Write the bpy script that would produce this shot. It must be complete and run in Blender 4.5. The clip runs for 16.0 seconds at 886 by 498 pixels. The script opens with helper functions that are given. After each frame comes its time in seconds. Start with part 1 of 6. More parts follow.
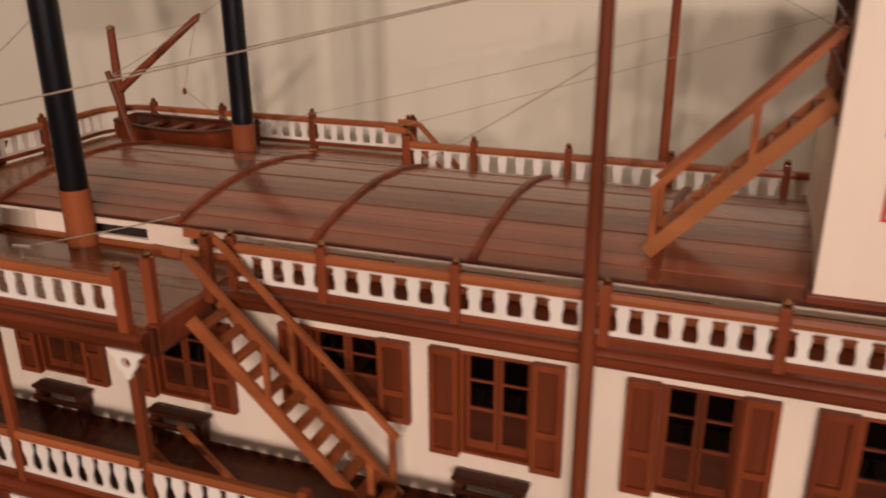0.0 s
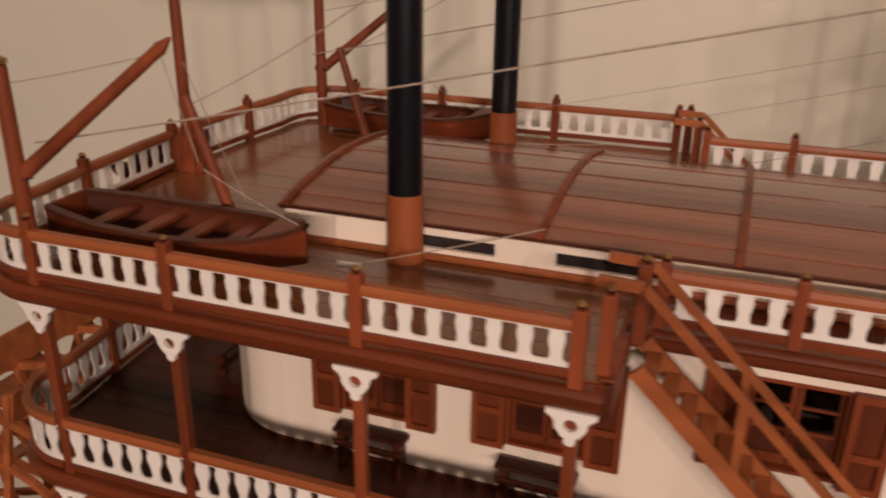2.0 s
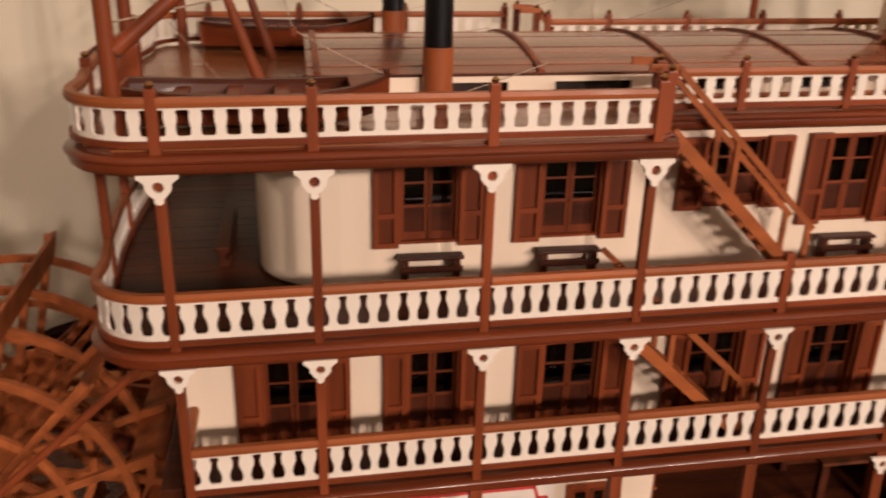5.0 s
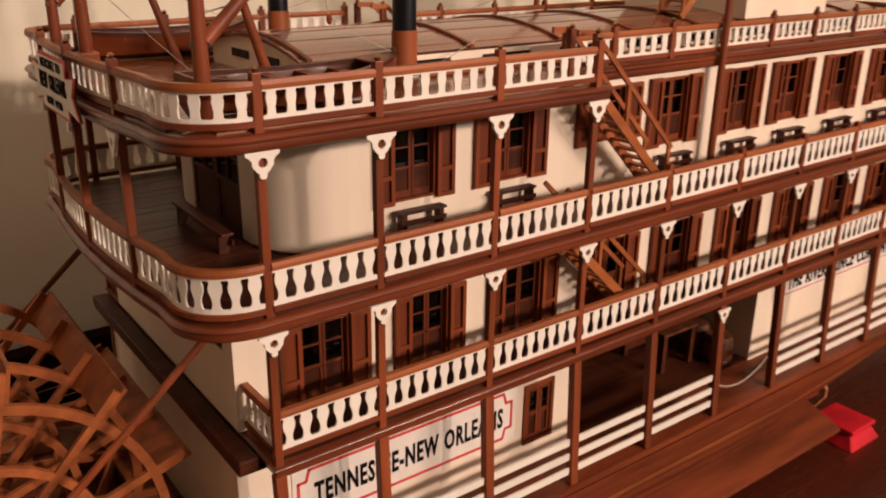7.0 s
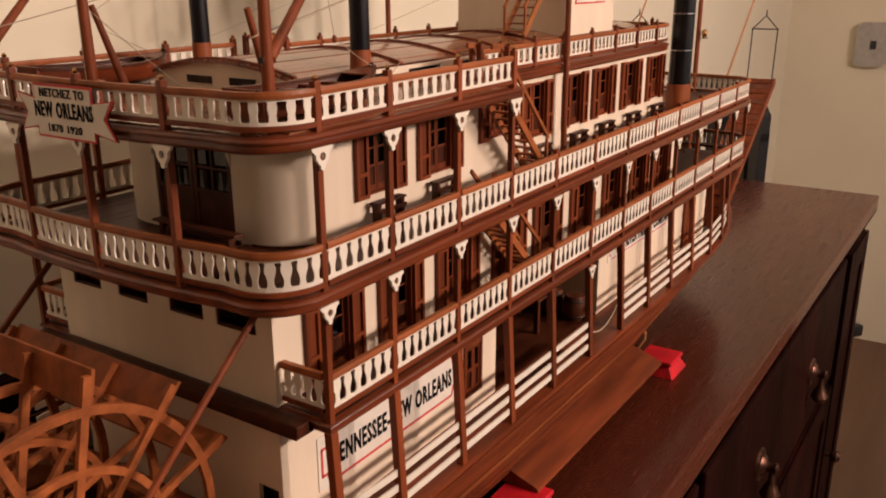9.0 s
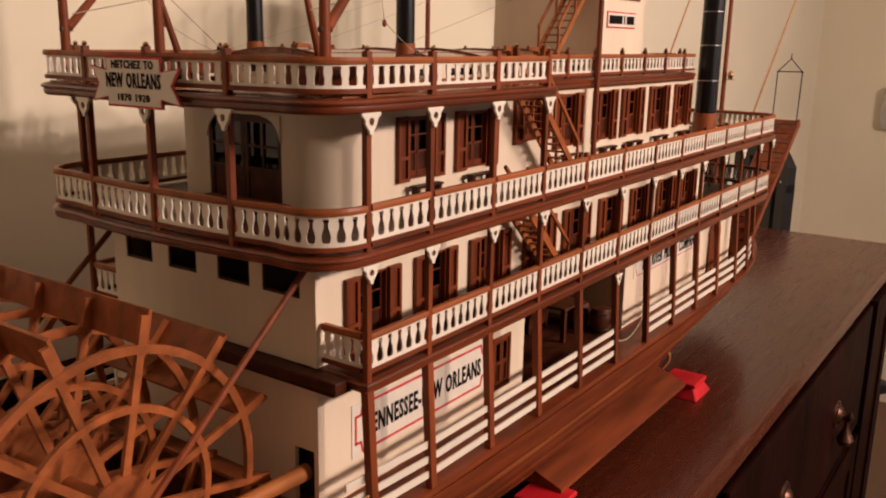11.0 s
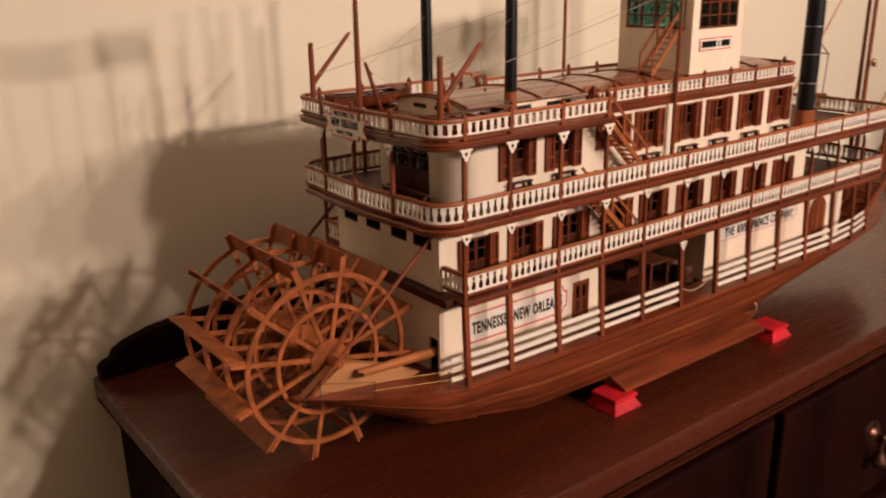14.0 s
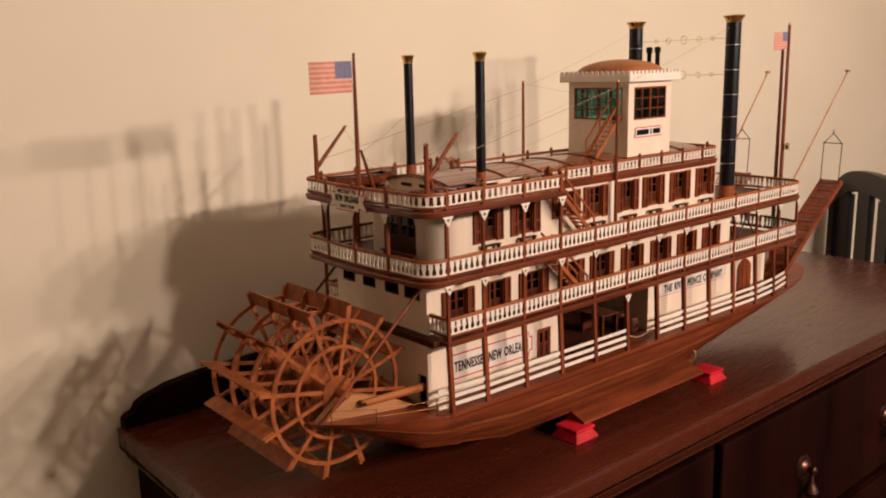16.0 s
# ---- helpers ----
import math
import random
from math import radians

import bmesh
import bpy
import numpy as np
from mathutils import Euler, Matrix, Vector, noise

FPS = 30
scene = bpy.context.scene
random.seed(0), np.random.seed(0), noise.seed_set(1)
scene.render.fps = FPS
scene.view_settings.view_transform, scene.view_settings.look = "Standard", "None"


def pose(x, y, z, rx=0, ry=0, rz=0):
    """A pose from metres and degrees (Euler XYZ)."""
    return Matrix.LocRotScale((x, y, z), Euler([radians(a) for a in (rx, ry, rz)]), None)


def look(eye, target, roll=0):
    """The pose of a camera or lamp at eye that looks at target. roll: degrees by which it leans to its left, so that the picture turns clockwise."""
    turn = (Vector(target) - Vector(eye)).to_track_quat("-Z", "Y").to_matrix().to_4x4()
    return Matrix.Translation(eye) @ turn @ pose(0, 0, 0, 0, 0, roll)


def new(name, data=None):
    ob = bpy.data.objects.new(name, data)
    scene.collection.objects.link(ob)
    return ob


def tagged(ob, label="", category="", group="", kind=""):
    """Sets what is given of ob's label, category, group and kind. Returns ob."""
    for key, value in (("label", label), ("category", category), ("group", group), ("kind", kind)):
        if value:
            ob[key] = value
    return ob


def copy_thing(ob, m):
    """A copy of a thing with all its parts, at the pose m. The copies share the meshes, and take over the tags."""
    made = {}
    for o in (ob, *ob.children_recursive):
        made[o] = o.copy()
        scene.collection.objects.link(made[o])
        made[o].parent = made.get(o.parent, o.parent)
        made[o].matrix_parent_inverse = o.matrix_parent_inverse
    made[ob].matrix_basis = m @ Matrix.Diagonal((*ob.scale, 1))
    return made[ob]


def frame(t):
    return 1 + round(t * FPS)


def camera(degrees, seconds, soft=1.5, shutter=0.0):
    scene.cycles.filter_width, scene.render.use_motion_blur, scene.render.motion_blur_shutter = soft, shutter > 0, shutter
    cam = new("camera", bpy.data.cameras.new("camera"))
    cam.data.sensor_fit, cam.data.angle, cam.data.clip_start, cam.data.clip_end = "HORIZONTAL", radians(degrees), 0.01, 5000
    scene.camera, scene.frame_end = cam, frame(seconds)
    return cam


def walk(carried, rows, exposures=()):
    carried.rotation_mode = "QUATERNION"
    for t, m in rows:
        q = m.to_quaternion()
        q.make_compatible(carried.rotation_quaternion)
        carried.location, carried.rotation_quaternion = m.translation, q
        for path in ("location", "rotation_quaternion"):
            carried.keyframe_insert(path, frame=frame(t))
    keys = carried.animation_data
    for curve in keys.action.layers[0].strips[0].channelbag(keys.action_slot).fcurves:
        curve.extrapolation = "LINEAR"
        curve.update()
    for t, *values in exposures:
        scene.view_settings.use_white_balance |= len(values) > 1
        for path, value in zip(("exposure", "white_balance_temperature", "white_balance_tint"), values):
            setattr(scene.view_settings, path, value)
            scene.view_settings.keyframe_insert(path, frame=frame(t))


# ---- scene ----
cam = camera(55.32, 16.0, soft=1.95, shutter=0.4)

PATH = [
    (0, (0.3594, -0.3248, 0.4322), (-0.3110, 1.4176, -0.2852), -0.41),
    (0.5, (0.3018, -0.3294, 0.4330), (-0.3122, 1.4308, -0.2913), 0.01),
    (1, (0.2560, -0.3271, 0.4304), (-0.3214, 1.4414, -0.3040), 0.13),
    (1.5, (0.2267, -0.3223, 0.4269), (-0.3535, 1.4393, -0.3216), 0.47),
    (2, (0.2049, -0.3168, 0.4228), (-0.4232, 1.4224, -0.3391), 0.92),
    (2.5, (0.1330, -0.3184, 0.4312), (-0.4834, 1.4264, -0.3275), -0.01),
    (3, (0.0674, -0.3485, 0.4153), (-0.3734, 1.4454, -0.3515), -0.53),
    (3.5, (0.0446, -0.3866, 0.4082), (-0.1905, 1.4273, -0.4009), -1.18),
    (4, (0.0354, -0.4103, 0.4035), (-0.0170, 1.4143, -0.4138), -1.66),
    (4.5, (0.0494, -0.4068, 0.3852), (0.1043, 1.4241, -0.4178), -0.69),
    (5, (0.0444, -0.4104, 0.3852), (0.3836, 1.4129, -0.3635), 1.61),
    (5.2, (0.0248, -0.4017, 0.3842), (0.5036, 1.3918, -0.3603), 2.26),
    (7.3, (-0.1575, -0.4110, 0.3745), (1.0824, 1.0072, -0.2973), 0.10),
    (7.5, (-0.1832, -0.4007, 0.3778), (1.1425, 0.9452, -0.2788), -0.34),
    (8, (-0.2453, -0.3817, 0.3777), (1.2583, 0.7729, -0.2595), -1.23),
    (8.2, (-0.2528, -0.3750, 0.3784), (1.2994, 0.7135, -0.2586), -1.25),
    (10.3, (-0.2906, -0.3845, 0.3367), (1.3086, 0.6837, -0.2125), 0.18),
    (10.5, (-0.2893, -0.3863, 0.3333), (1.3064, 0.7030, -0.1833), 0.52),
    (11, (-0.3045, -0.3899, 0.3306), (1.2861, 0.7322, -0.1286), 1.04),
    (11.5, (-0.3089, -0.3984, 0.3476), (1.2480, 0.7736, -0.1026), 0.60),
    (12, (-0.3239, -0.4354, 0.3718), (1.1677, 0.7996, -0.1283), 0.09),
    (12.5, (-0.3279, -0.4986, 0.3975), (1.0729, 0.8182, -0.1539), -0.01),
    (13, (-0.3508, -0.5595, 0.4121), (0.8896, 0.8998, -0.1638), -0.68),
    (13.5, (-0.3923, -0.6166, 0.4274), (0.6767, 0.9719, -0.1504), -1.86),
    (14, (-0.4317, -0.6632, 0.4357), (0.7262, 0.8486, -0.1758), -0.91),
    (14.5, (-0.4933, -0.6996, 0.4471), (0.7220, 0.7615, -0.1759), -1.93),
    (15, (-0.5519, -0.7635, 0.4593), (0.6945, 0.6902, -0.1180), -1.78),
    (15.5, (-0.5665, -0.7827, 0.4571), (0.7071, 0.6942, 0.0138), -1.20),
    (16, (-0.5531, -0.7800, 0.4473), (0.7081, 0.7165, 0.0351), -1.35),
]
walk(cam, [(t, look(eye, target, roll)) for t, eye, target, roll in PATH], [(0, -0.42, 6000, 10), (2, -0.44, 6000, 10), (3, -0.56, 6000, 10), (3.7, -0.42, 6000, 10), (4.5, -0.28, 6300, 10), (5.2, -0.02, 6450, 10), (7.3, 0.05, 6500, 10), (16, 0.05, 6500, 10)])

# ---------------------------------------------------------------- light
world = bpy.data.worlds.new("world")
scene.world = world
world.use_nodes = True
world.node_tree.nodes["Background"].inputs[0].default_value = (1.0, 0.82, 0.64, 1)
world.node_tree.nodes["Background"].inputs[1].default_value = 0.075


LAMP = (1.0, 0.755, 0.635)


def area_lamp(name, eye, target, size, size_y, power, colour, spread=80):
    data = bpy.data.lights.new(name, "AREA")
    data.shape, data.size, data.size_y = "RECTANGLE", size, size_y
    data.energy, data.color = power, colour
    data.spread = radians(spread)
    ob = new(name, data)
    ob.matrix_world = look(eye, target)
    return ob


# a shaded lamp that stands in the room, low and in front of the boat
area_lamp("standing_lamp_light", (0.48, -2.35, 1.00), (0.2, 0.1, 0.2), 0.09, 0.12, 15, LAMP, 150)
# the four bulbs of an unseen hanging lamp, out towards the bow
for k in range(4):
    area_lamp("hanging_lamp_light", (0.74 + 0.21 * k, -2.08 + 0.05 * (k % 2), 0.97 + 0.03 * (k % 2)), (0.3, 0.2, 0.3), 0.05, 0.05, 9.0, LAMP, 180)
# daylight from an unseen window at the far end, as the bluish sheen suggests
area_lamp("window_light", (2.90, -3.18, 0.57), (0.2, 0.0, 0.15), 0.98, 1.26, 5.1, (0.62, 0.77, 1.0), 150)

# ---------------------------------------------------------------- materials


def material(name, colour, rough=0.5, metal=0.0, vary=0.25, scale=60.0, stretch=(1, 1, 1), bump=0.15, coat=0.0,
             second=None, random_tone=0.0, fine=600.0, bump_dist=0.0004, spec=0.4):
    """A surface with variation at two scales, optional grain along the stretched axis and relief."""
    m = bpy.data.materials.new(name)
    m.use_nodes = True
    n, l = m.node_tree.nodes, m.node_tree.links
    b = n["Principled BSDF"]
    b.inputs["Roughness"].default_value = rough
    b.inputs["Metallic"].default_value = metal
    b.inputs["Coat Weight"].default_value = coat
    b.inputs["Specular IOR Level"].default_value = spec
    b.inputs["Coat Roughness"].default_value = 0.12
    co = n.new("ShaderNodeTexCoord")
    mp = n.new("ShaderNodeMapping")
    mp.inputs["Scale"].default_value = stretch
    l.new(co.outputs["Object"], mp.inputs[0])
    big = n.new("ShaderNodeTexNoise")
    big.inputs["Scale"].default_value, big.inputs["Detail"].default_value = scale, 5
    l.new(mp.outputs[0], big.inputs["Vector"])
    small = n.new("ShaderNodeTexNoise")
    small.inputs["Scale"].default_value, small.inputs["Detail"].default_value = fine, 3
    l.new(mp.outputs[0], small.inputs["Vector"])
    mix = n.new("ShaderNodeMix")
    mix.data_type = "RGBA"
    dark = second or tuple(c * (1 - vary * 1.6) for c in colour)
    mix.inputs[6].default_value, mix.inputs[7].default_value = (*dark, 1), (*[min(1, c * (1 + vary * 0.5)) for c in colour], 1)
    ramp = n.new("ShaderNodeMapRange")
    ramp.inputs[1].default_value, ramp.inputs[2].default_value = 0.28, 0.72
    l.new(big.outputs[0], ramp.inputs[0])
    l.new(ramp.outputs[0], mix.inputs[0])
    out = mix.outputs[2]
    if random_tone:
        info = n.new("ShaderNodeObjectInfo")
        tone = n.new("ShaderNodeMapRange")
        tone.inputs[3].default_value, tone.inputs[4].default_value = 1 - random_tone, 1 + random_tone
        l.new(info.outputs["Random"], tone.inputs[0])
        hs = n.new("ShaderNodeHueSaturation")
        l.new(tone.outputs[0], hs.inputs["Value"])
        l.new(out, hs.inputs["Color"])
        out = hs.outputs[0]
    l.new(out, b.inputs["Base Color"])
    rr = n.new("ShaderNodeMapRange")
    rr.inputs[3].default_value, rr.inputs[4].default_value = rough * 0.8, min(1, rough * 1.25)
    l.new(small.outputs[0], rr.inputs[0])
    l.new(rr.outputs[0], b.inputs["Roughness"])
    bp = n.new("ShaderNodeBump")
    bp.inputs["Strength"].default_value, bp.inputs["Distance"].default_value = bump, bump_dist
    l.new(small.outputs[0], bp.inputs["Height"])
    l.new(bp.outputs[0], b.inputs["Normal"])
    return m


def clear(name, colour, rough=0.02, tint=0.9):
    """Thin tinted glazing: part clear, part gloss."""
    m = bpy.data.materials.new(name)
    m.use_nodes = True
    n, l = m.node_tree.nodes, m.node_tree.links
    n.remove(n["Principled BSDF"])
    t = n.new("ShaderNodeBsdfTransparent")
    t.inputs[0].default_value = (*colour, 1)
    g = n.new("ShaderNodeBsdfGlossy")
    g.inputs["Roughness"].default_value = rough
    fr = n.new("ShaderNodeFresnel")
    fr.inputs[0].default_value = 1.5
    mx = n.new("ShaderNodeMixShader")
    l.new(fr.outputs[0], mx.inputs[0])
    l.new(t.outputs[0], mx.inputs[1])
    l.new(g.outputs[0], mx.inputs[2])
    l.new(mx.outputs[0], n["Material Output"].inputs[0])
    return m


GRAIN_X, GRAIN_Y, GRAIN_Z = (0.12, 1, 1), (1, 0.12, 1), (1, 1, 0.12)
WOOD = material("mahogany", (0.205, 0.046, 0.015), 0.42, vary=0.34, scale=90, stretch=GRAIN_X, coat=0.03, random_tone=0.14, bump=0.2, spec=0.20)
WOOD_Z = material("mahogany_upright", (0.220, 0.052, 0.017), 0.44, vary=0.32, scale=90, stretch=GRAIN_Z, coat=0.03, random_tone=0.16, bump=0.2, spec=0.20)
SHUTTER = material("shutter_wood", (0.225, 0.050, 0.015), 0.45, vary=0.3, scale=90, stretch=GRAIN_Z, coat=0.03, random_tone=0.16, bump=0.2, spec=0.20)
# the shutter wood darkened, so that the recessed panels look shaded
SHUTTER_SHADE = material("shutter_shade_wood", (0.150, 0.034, 0.011), 0.45, vary=0.3, scale=90, stretch=GRAIN_Z, coat=0.03, random_tone=0.16, bump=0.2, spec=0.20)
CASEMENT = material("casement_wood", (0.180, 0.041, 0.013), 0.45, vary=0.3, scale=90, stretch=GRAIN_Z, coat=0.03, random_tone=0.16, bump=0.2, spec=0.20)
STEEL = material("pale_steel", (0.62, 0.62, 0.66), 0.35, 1.0, vary=0.2, scale=120, bump=0.1)
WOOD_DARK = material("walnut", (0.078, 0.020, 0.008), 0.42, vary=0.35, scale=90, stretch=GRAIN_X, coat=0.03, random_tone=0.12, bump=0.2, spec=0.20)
EDGE = material("varnished_edge", (0.170, 0.036, 0.011), 0.30, vary=0.34, scale=70, stretch=GRAIN_X, coat=0.22, random_tone=0.08, bump=0.2, spec=0.35)
CAP = material("cherry_cap", (0.335, 0.098, 0.030), 0.42, vary=0.26, scale=80, stretch=GRAIN_X, coat=0.03, random_tone=0.12, bump=0.15, spec=0.20)
ORANGE = material("pear_wood", (0.400, 0.140, 0.042), 0.46, vary=0.24, scale=70, stretch=GRAIN_X, coat=0.03, random_tone=0.12, bump=0.2, spec=0.20)
COLLAR = material("collar_wood", (0.300, 0.082, 0.026), 0.4, vary=0.26, scale=70, stretch=GRAIN_Z, coat=0.1, bump=0.2, spec=0.25)
# barrel and crate wood, darkened to match the dim light in the bay
BAY_SHADE_WOOD = material("bay_shaded_oak", (0.125, 0.040, 0.017), 0.5, vary=0.35, scale=90, stretch=GRAIN_Z, random_tone=0.15, bump=0.25, spec=0.2)
STRAKE = material("strake_wood", (0.255, 0.070, 0.022), 0.42, vary=0.3, scale=80, stretch=GRAIN_X, coat=0.03, random_tone=0.08, bump=0.2, spec=0.2)
PALE = material("pale_wood", (0.47, 0.215, 0.085), 0.45, vary=0.2, scale=70, stretch=GRAIN_X, coat=0.2, random_tone=0.08, bump=0.2)
ROOFWOOD = material("roof_planking", (0.230, 0.074, 0.036), 0.24, vary=0.32, scale=80, stretch=(0.06, 1, 1), coat=0.45, random_tone=0.20, bump=0.10, spec=0.45)
DECKWOOD = material("deck_planking", (0.240, 0.082, 0.028), 0.24, vary=0.30, scale=80, stretch=(0.06, 1, 1), coat=0.40, random_tone=0.14, bump=0.10, spec=0.45)
WHEELWOOD = material("wheel_wood", (0.345, 0.100, 0.030), 0.5, vary=0.30, scale=90, coat=0.03, random_tone=0.16, bump=0.25, spec=0.20)
WHITE = material("cream_paint", (0.82, 0.692, 0.540), 0.5, vary=0.075, scale=40, stretch=(1, 1, 0.2), bump=0.08, coat=0.1)
WHITE_FRET = material("white_fretwork", (0.80, 0.735, 0.635), 0.42, vary=0.04, scale=80, bump=0.08, coat=0.2, random_tone=0.03)
BLACK = material("black_lacquer", (0.005, 0.005, 0.007), 0.3, vary=0.3, scale=60, stretch=GRAIN_Z, coat=0.12, bump=0.05, spec=0.3)
BRONZE = material("dark_bronze", (0.15, 0.075, 0.052), 0.38, 1.0, vary=0.35, scale=90, bump=0.15)
OLD_BRASS = material("dull_brass", (0.50, 0.29, 0.12), 0.24, 1.0, vary=0.3, scale=120, bump=0.1)
BRASS = material("brass", (0.78, 0.52, 0.20), 0.25, 1.0, vary=0.2, scale=120, bump=0.1)
IRON = material("blackened_wire", (0.05, 0.04, 0.035), 0.5, 0.6, vary=0.3, scale=150, bump=0.1)
STRING = material("rigging_thread", (0.42, 0.33, 0.24), 0.9, vary=0.3, scale=800, bump=0.3)
RED = material("red_paint", (0.56, 0.010, 0.020), 0.55, vary=0.25, scale=50, bump=0.15, spec=0.25)
RED_INK = material("red_ink", (0.60, 0.05, 0.045), 0.7, vary=0.12, scale=200, bump=0.05)
BLACK_INK = material("black_ink", (0.012, 0.010, 0.011), 0.7, vary=0.2, scale=200, bump=0.05, spec=0.03)
PAPER = material("sign_paper", (0.76, 0.70, 0.62), 0.75, vary=0.06, scale=90, bump=0.08)
FLAG_BLUE = material("flag_blue", (0.20, 0.20, 0.31), 0.9, vary=0.15, scale=300, bump=0.2)
FLAG_RED = material("flag_red", (0.64, 0.24, 0.17), 0.9, vary=0.12, scale=300, bump=0.2)
FLAG_WHITE = material("flag_white", (0.70, 0.42, 0.34), 0.9, vary=0.08, scale=300, bump=0.2)
# near-black colour for the shade inside the cabins and behind the slots
INNER_SHADE = material("inner_shade", (0.03, 0.018, 0.014), 0.8, vary=0.3, scale=60, bump=0.1)
PANE = clear("dark_glass", (0.10, 0.14, 0.12))
TEAL = clear("teal_film", (0.40, 0.86, 0.75), 0.05)
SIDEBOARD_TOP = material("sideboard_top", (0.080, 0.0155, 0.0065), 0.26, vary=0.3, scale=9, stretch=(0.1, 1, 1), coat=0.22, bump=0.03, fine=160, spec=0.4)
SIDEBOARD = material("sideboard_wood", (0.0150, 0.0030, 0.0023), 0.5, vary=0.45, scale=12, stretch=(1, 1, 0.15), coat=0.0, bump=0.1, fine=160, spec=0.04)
WALLPAINT = material("wall_paint", (0.765, 0.705, 0.558), 0.85, vary=0.035, scale=3, bump=0.12, fine=420, bump_dist=0.0006)
CEILING = material("ceiling_paint", (0.880, 0.840, 0.780), 0.9, vary=0.03, scale=3, bump=0.1)
FLOOR = material("floor_boards", (0.170, 0.090, 0.052), 0.45, vary=0.35, scale=6, stretch=(0.1, 1, 1), bump=0.1)
CHAIRWOOD = material("black_chair_wood", (0.012, 0.011, 0.012), 0.4, vary=0.4, scale=25, stretch=GRAIN_Z, coat=0.2, bump=0.1)
GREY_PLASTIC = material("grey_plastic", (0.42, 0.40, 0.37), 0.5, vary=0.1, scale=60, bump=0.1)
DARK_PLASTIC = material("dark_plastic", (0.045, 0.043, 0.048), 0.35, vary=0.2, scale=60, bump=0.08)

# ---------------------------------------------------------------- mesh helpers
V = Vector


def sheer(x, z):
    """The decks rise a little towards the bow."""
    return 0.006 * min(1, max(0, x / 0.75)) * min(1, max(0, (z - 0.12) / 0.06))


def part(name, bm, mat, parent=None, label="", bend=True, smooth=False):
    """Links a bmesh as one mesh object under a thing or a part."""
    if bend:
        for v in bm.verts:
            v.co.z += sheer(v.co.x, v.co.z)
    bmesh.ops.recalc_face_normals(bm, faces=bm.faces)
    me = bpy.data.meshes.new(name)
    bm.to_mesh(me)
    bm.free()
    me.materials.append(mat)
    if smooth:
        for p in me.polygons:
            p.use_smooth = True
        me.set_sharp_from_angle(angle=radians(40))
    ob = new(name, me)
    if parent:
        ob.parent = parent
        ob.matrix_parent_inverse = Matrix.Identity(4)
    return tagged(ob, label)


def flat(name, bm, mat, parent=None, label="", smooth=False):
    return part(name, bm, mat, parent, label, bend=False, smooth=smooth)


def thing(name, label, category, group="", kind="", at=(0, 0, 0)):
    ob = new(name)
    ob.empty_display_size = 0.02
    ob.location = at
    return tagged(ob, label, category, group, kind)


def box(bm, x0, x1, y0, y1, z0, z1, bevel=0.0, m=None):
    vs = [bm.verts.new((x, y, z)) for x in (x0, x1) for y in (y0, y1) for z in (z0, z1)]
    fs = [bm.faces.new([vs[i] for i in f]) for f in ((0, 1, 3, 2), (4, 6, 7, 5), (0, 4, 5, 1), (2, 3, 7, 6), (0, 2, 6, 4), (1, 5, 7, 3))]
    if bevel:
        es = {e for f in fs for e in f.edges}
        out = bmesh.ops.bevel(bm, geom=list(es), offset=bevel, segments=2, affect="EDGES", profile=0.6)
        vs = list({v for f in out["faces"] for v in f.verts} | {v for v in vs if v.is_valid})
    if m:
        bmesh.ops.transform(bm, matrix=m, verts=vs)
    return vs


def rod(bm, p, q, r0, r1=None, n=8, caps=True):
    p, q = V(p), V(q)
    r1 = r0 if r1 is None else r1
    d = (q - p).normalized()
    a = d.cross((0, 0, 1) if abs(d.z) < 0.95 else (1, 0, 0)).normalized()
    b = d.cross(a)
    rings = []
    for c, r in ((p, r0), (q, r1)):
        rings.append([bm.verts.new(c + (a * math.cos(k * math.tau / n) + b * math.sin(k * math.tau / n)) * r) for k in range(n)])
    for k in range(n):
        bm.faces.new((rings[0][k], rings[0][(k + 1) % n], rings[1][(k + 1) % n], rings[1][k]))
    if caps:
        bm.faces.new(rings[0]), bm.faces.new(rings[1][::-1])


def lathe(bm, c, profile, n=16, axis="z"):
    """profile: (radius, height) pairs from below upwards."""
    c = V(c)
    rings = []
    for r, h in profile:
        ring = []
        for k in range(n):
            a = k * math.tau / n
            o = V((r * math.cos(a), r * math.sin(a), h)) if axis == "z" else V((r * math.cos(a), h, r * math.sin(a)))
            ring.append(bm.verts.new(c + o))
        rings.append(ring)
    for i in range(len(rings) - 1):
        for k in range(n):
            bm.faces.new((rings[i][k], rings[i][(k + 1) % n], rings[i + 1][(k + 1) % n], rings[i + 1][k]))
    bm.faces.new(rings[0]), bm.faces.new(rings[-1][::-1])


def prism(bm, outline, z0, z1):
    lo = [bm.verts.new((x, y, z0)) for x, y in outline]
    hi = [bm.verts.new((x, y, z1)) for x, y in outline]
    n = len(lo)
    for i in range(n):
        bm.faces.new((lo[i], lo[(i + 1) % n], hi[(i + 1) % n], hi[i]))
    bm.faces.new(lo[::-1]), bm.faces.new(hi)


def extrude(bm, poly, vec):
    vec = V(vec)
    lo = [bm.verts.new(V(p)) for p in poly]
    hi = [bm.verts.new(V(p) + vec) for p in poly]
    n = len(lo)
    for i in range(n):
        bm.faces.new((lo[i], lo[(i + 1) % n], hi[(i + 1) % n], hi[i]))
    bm.faces.new(lo[::-1]), bm.faces.new(hi)


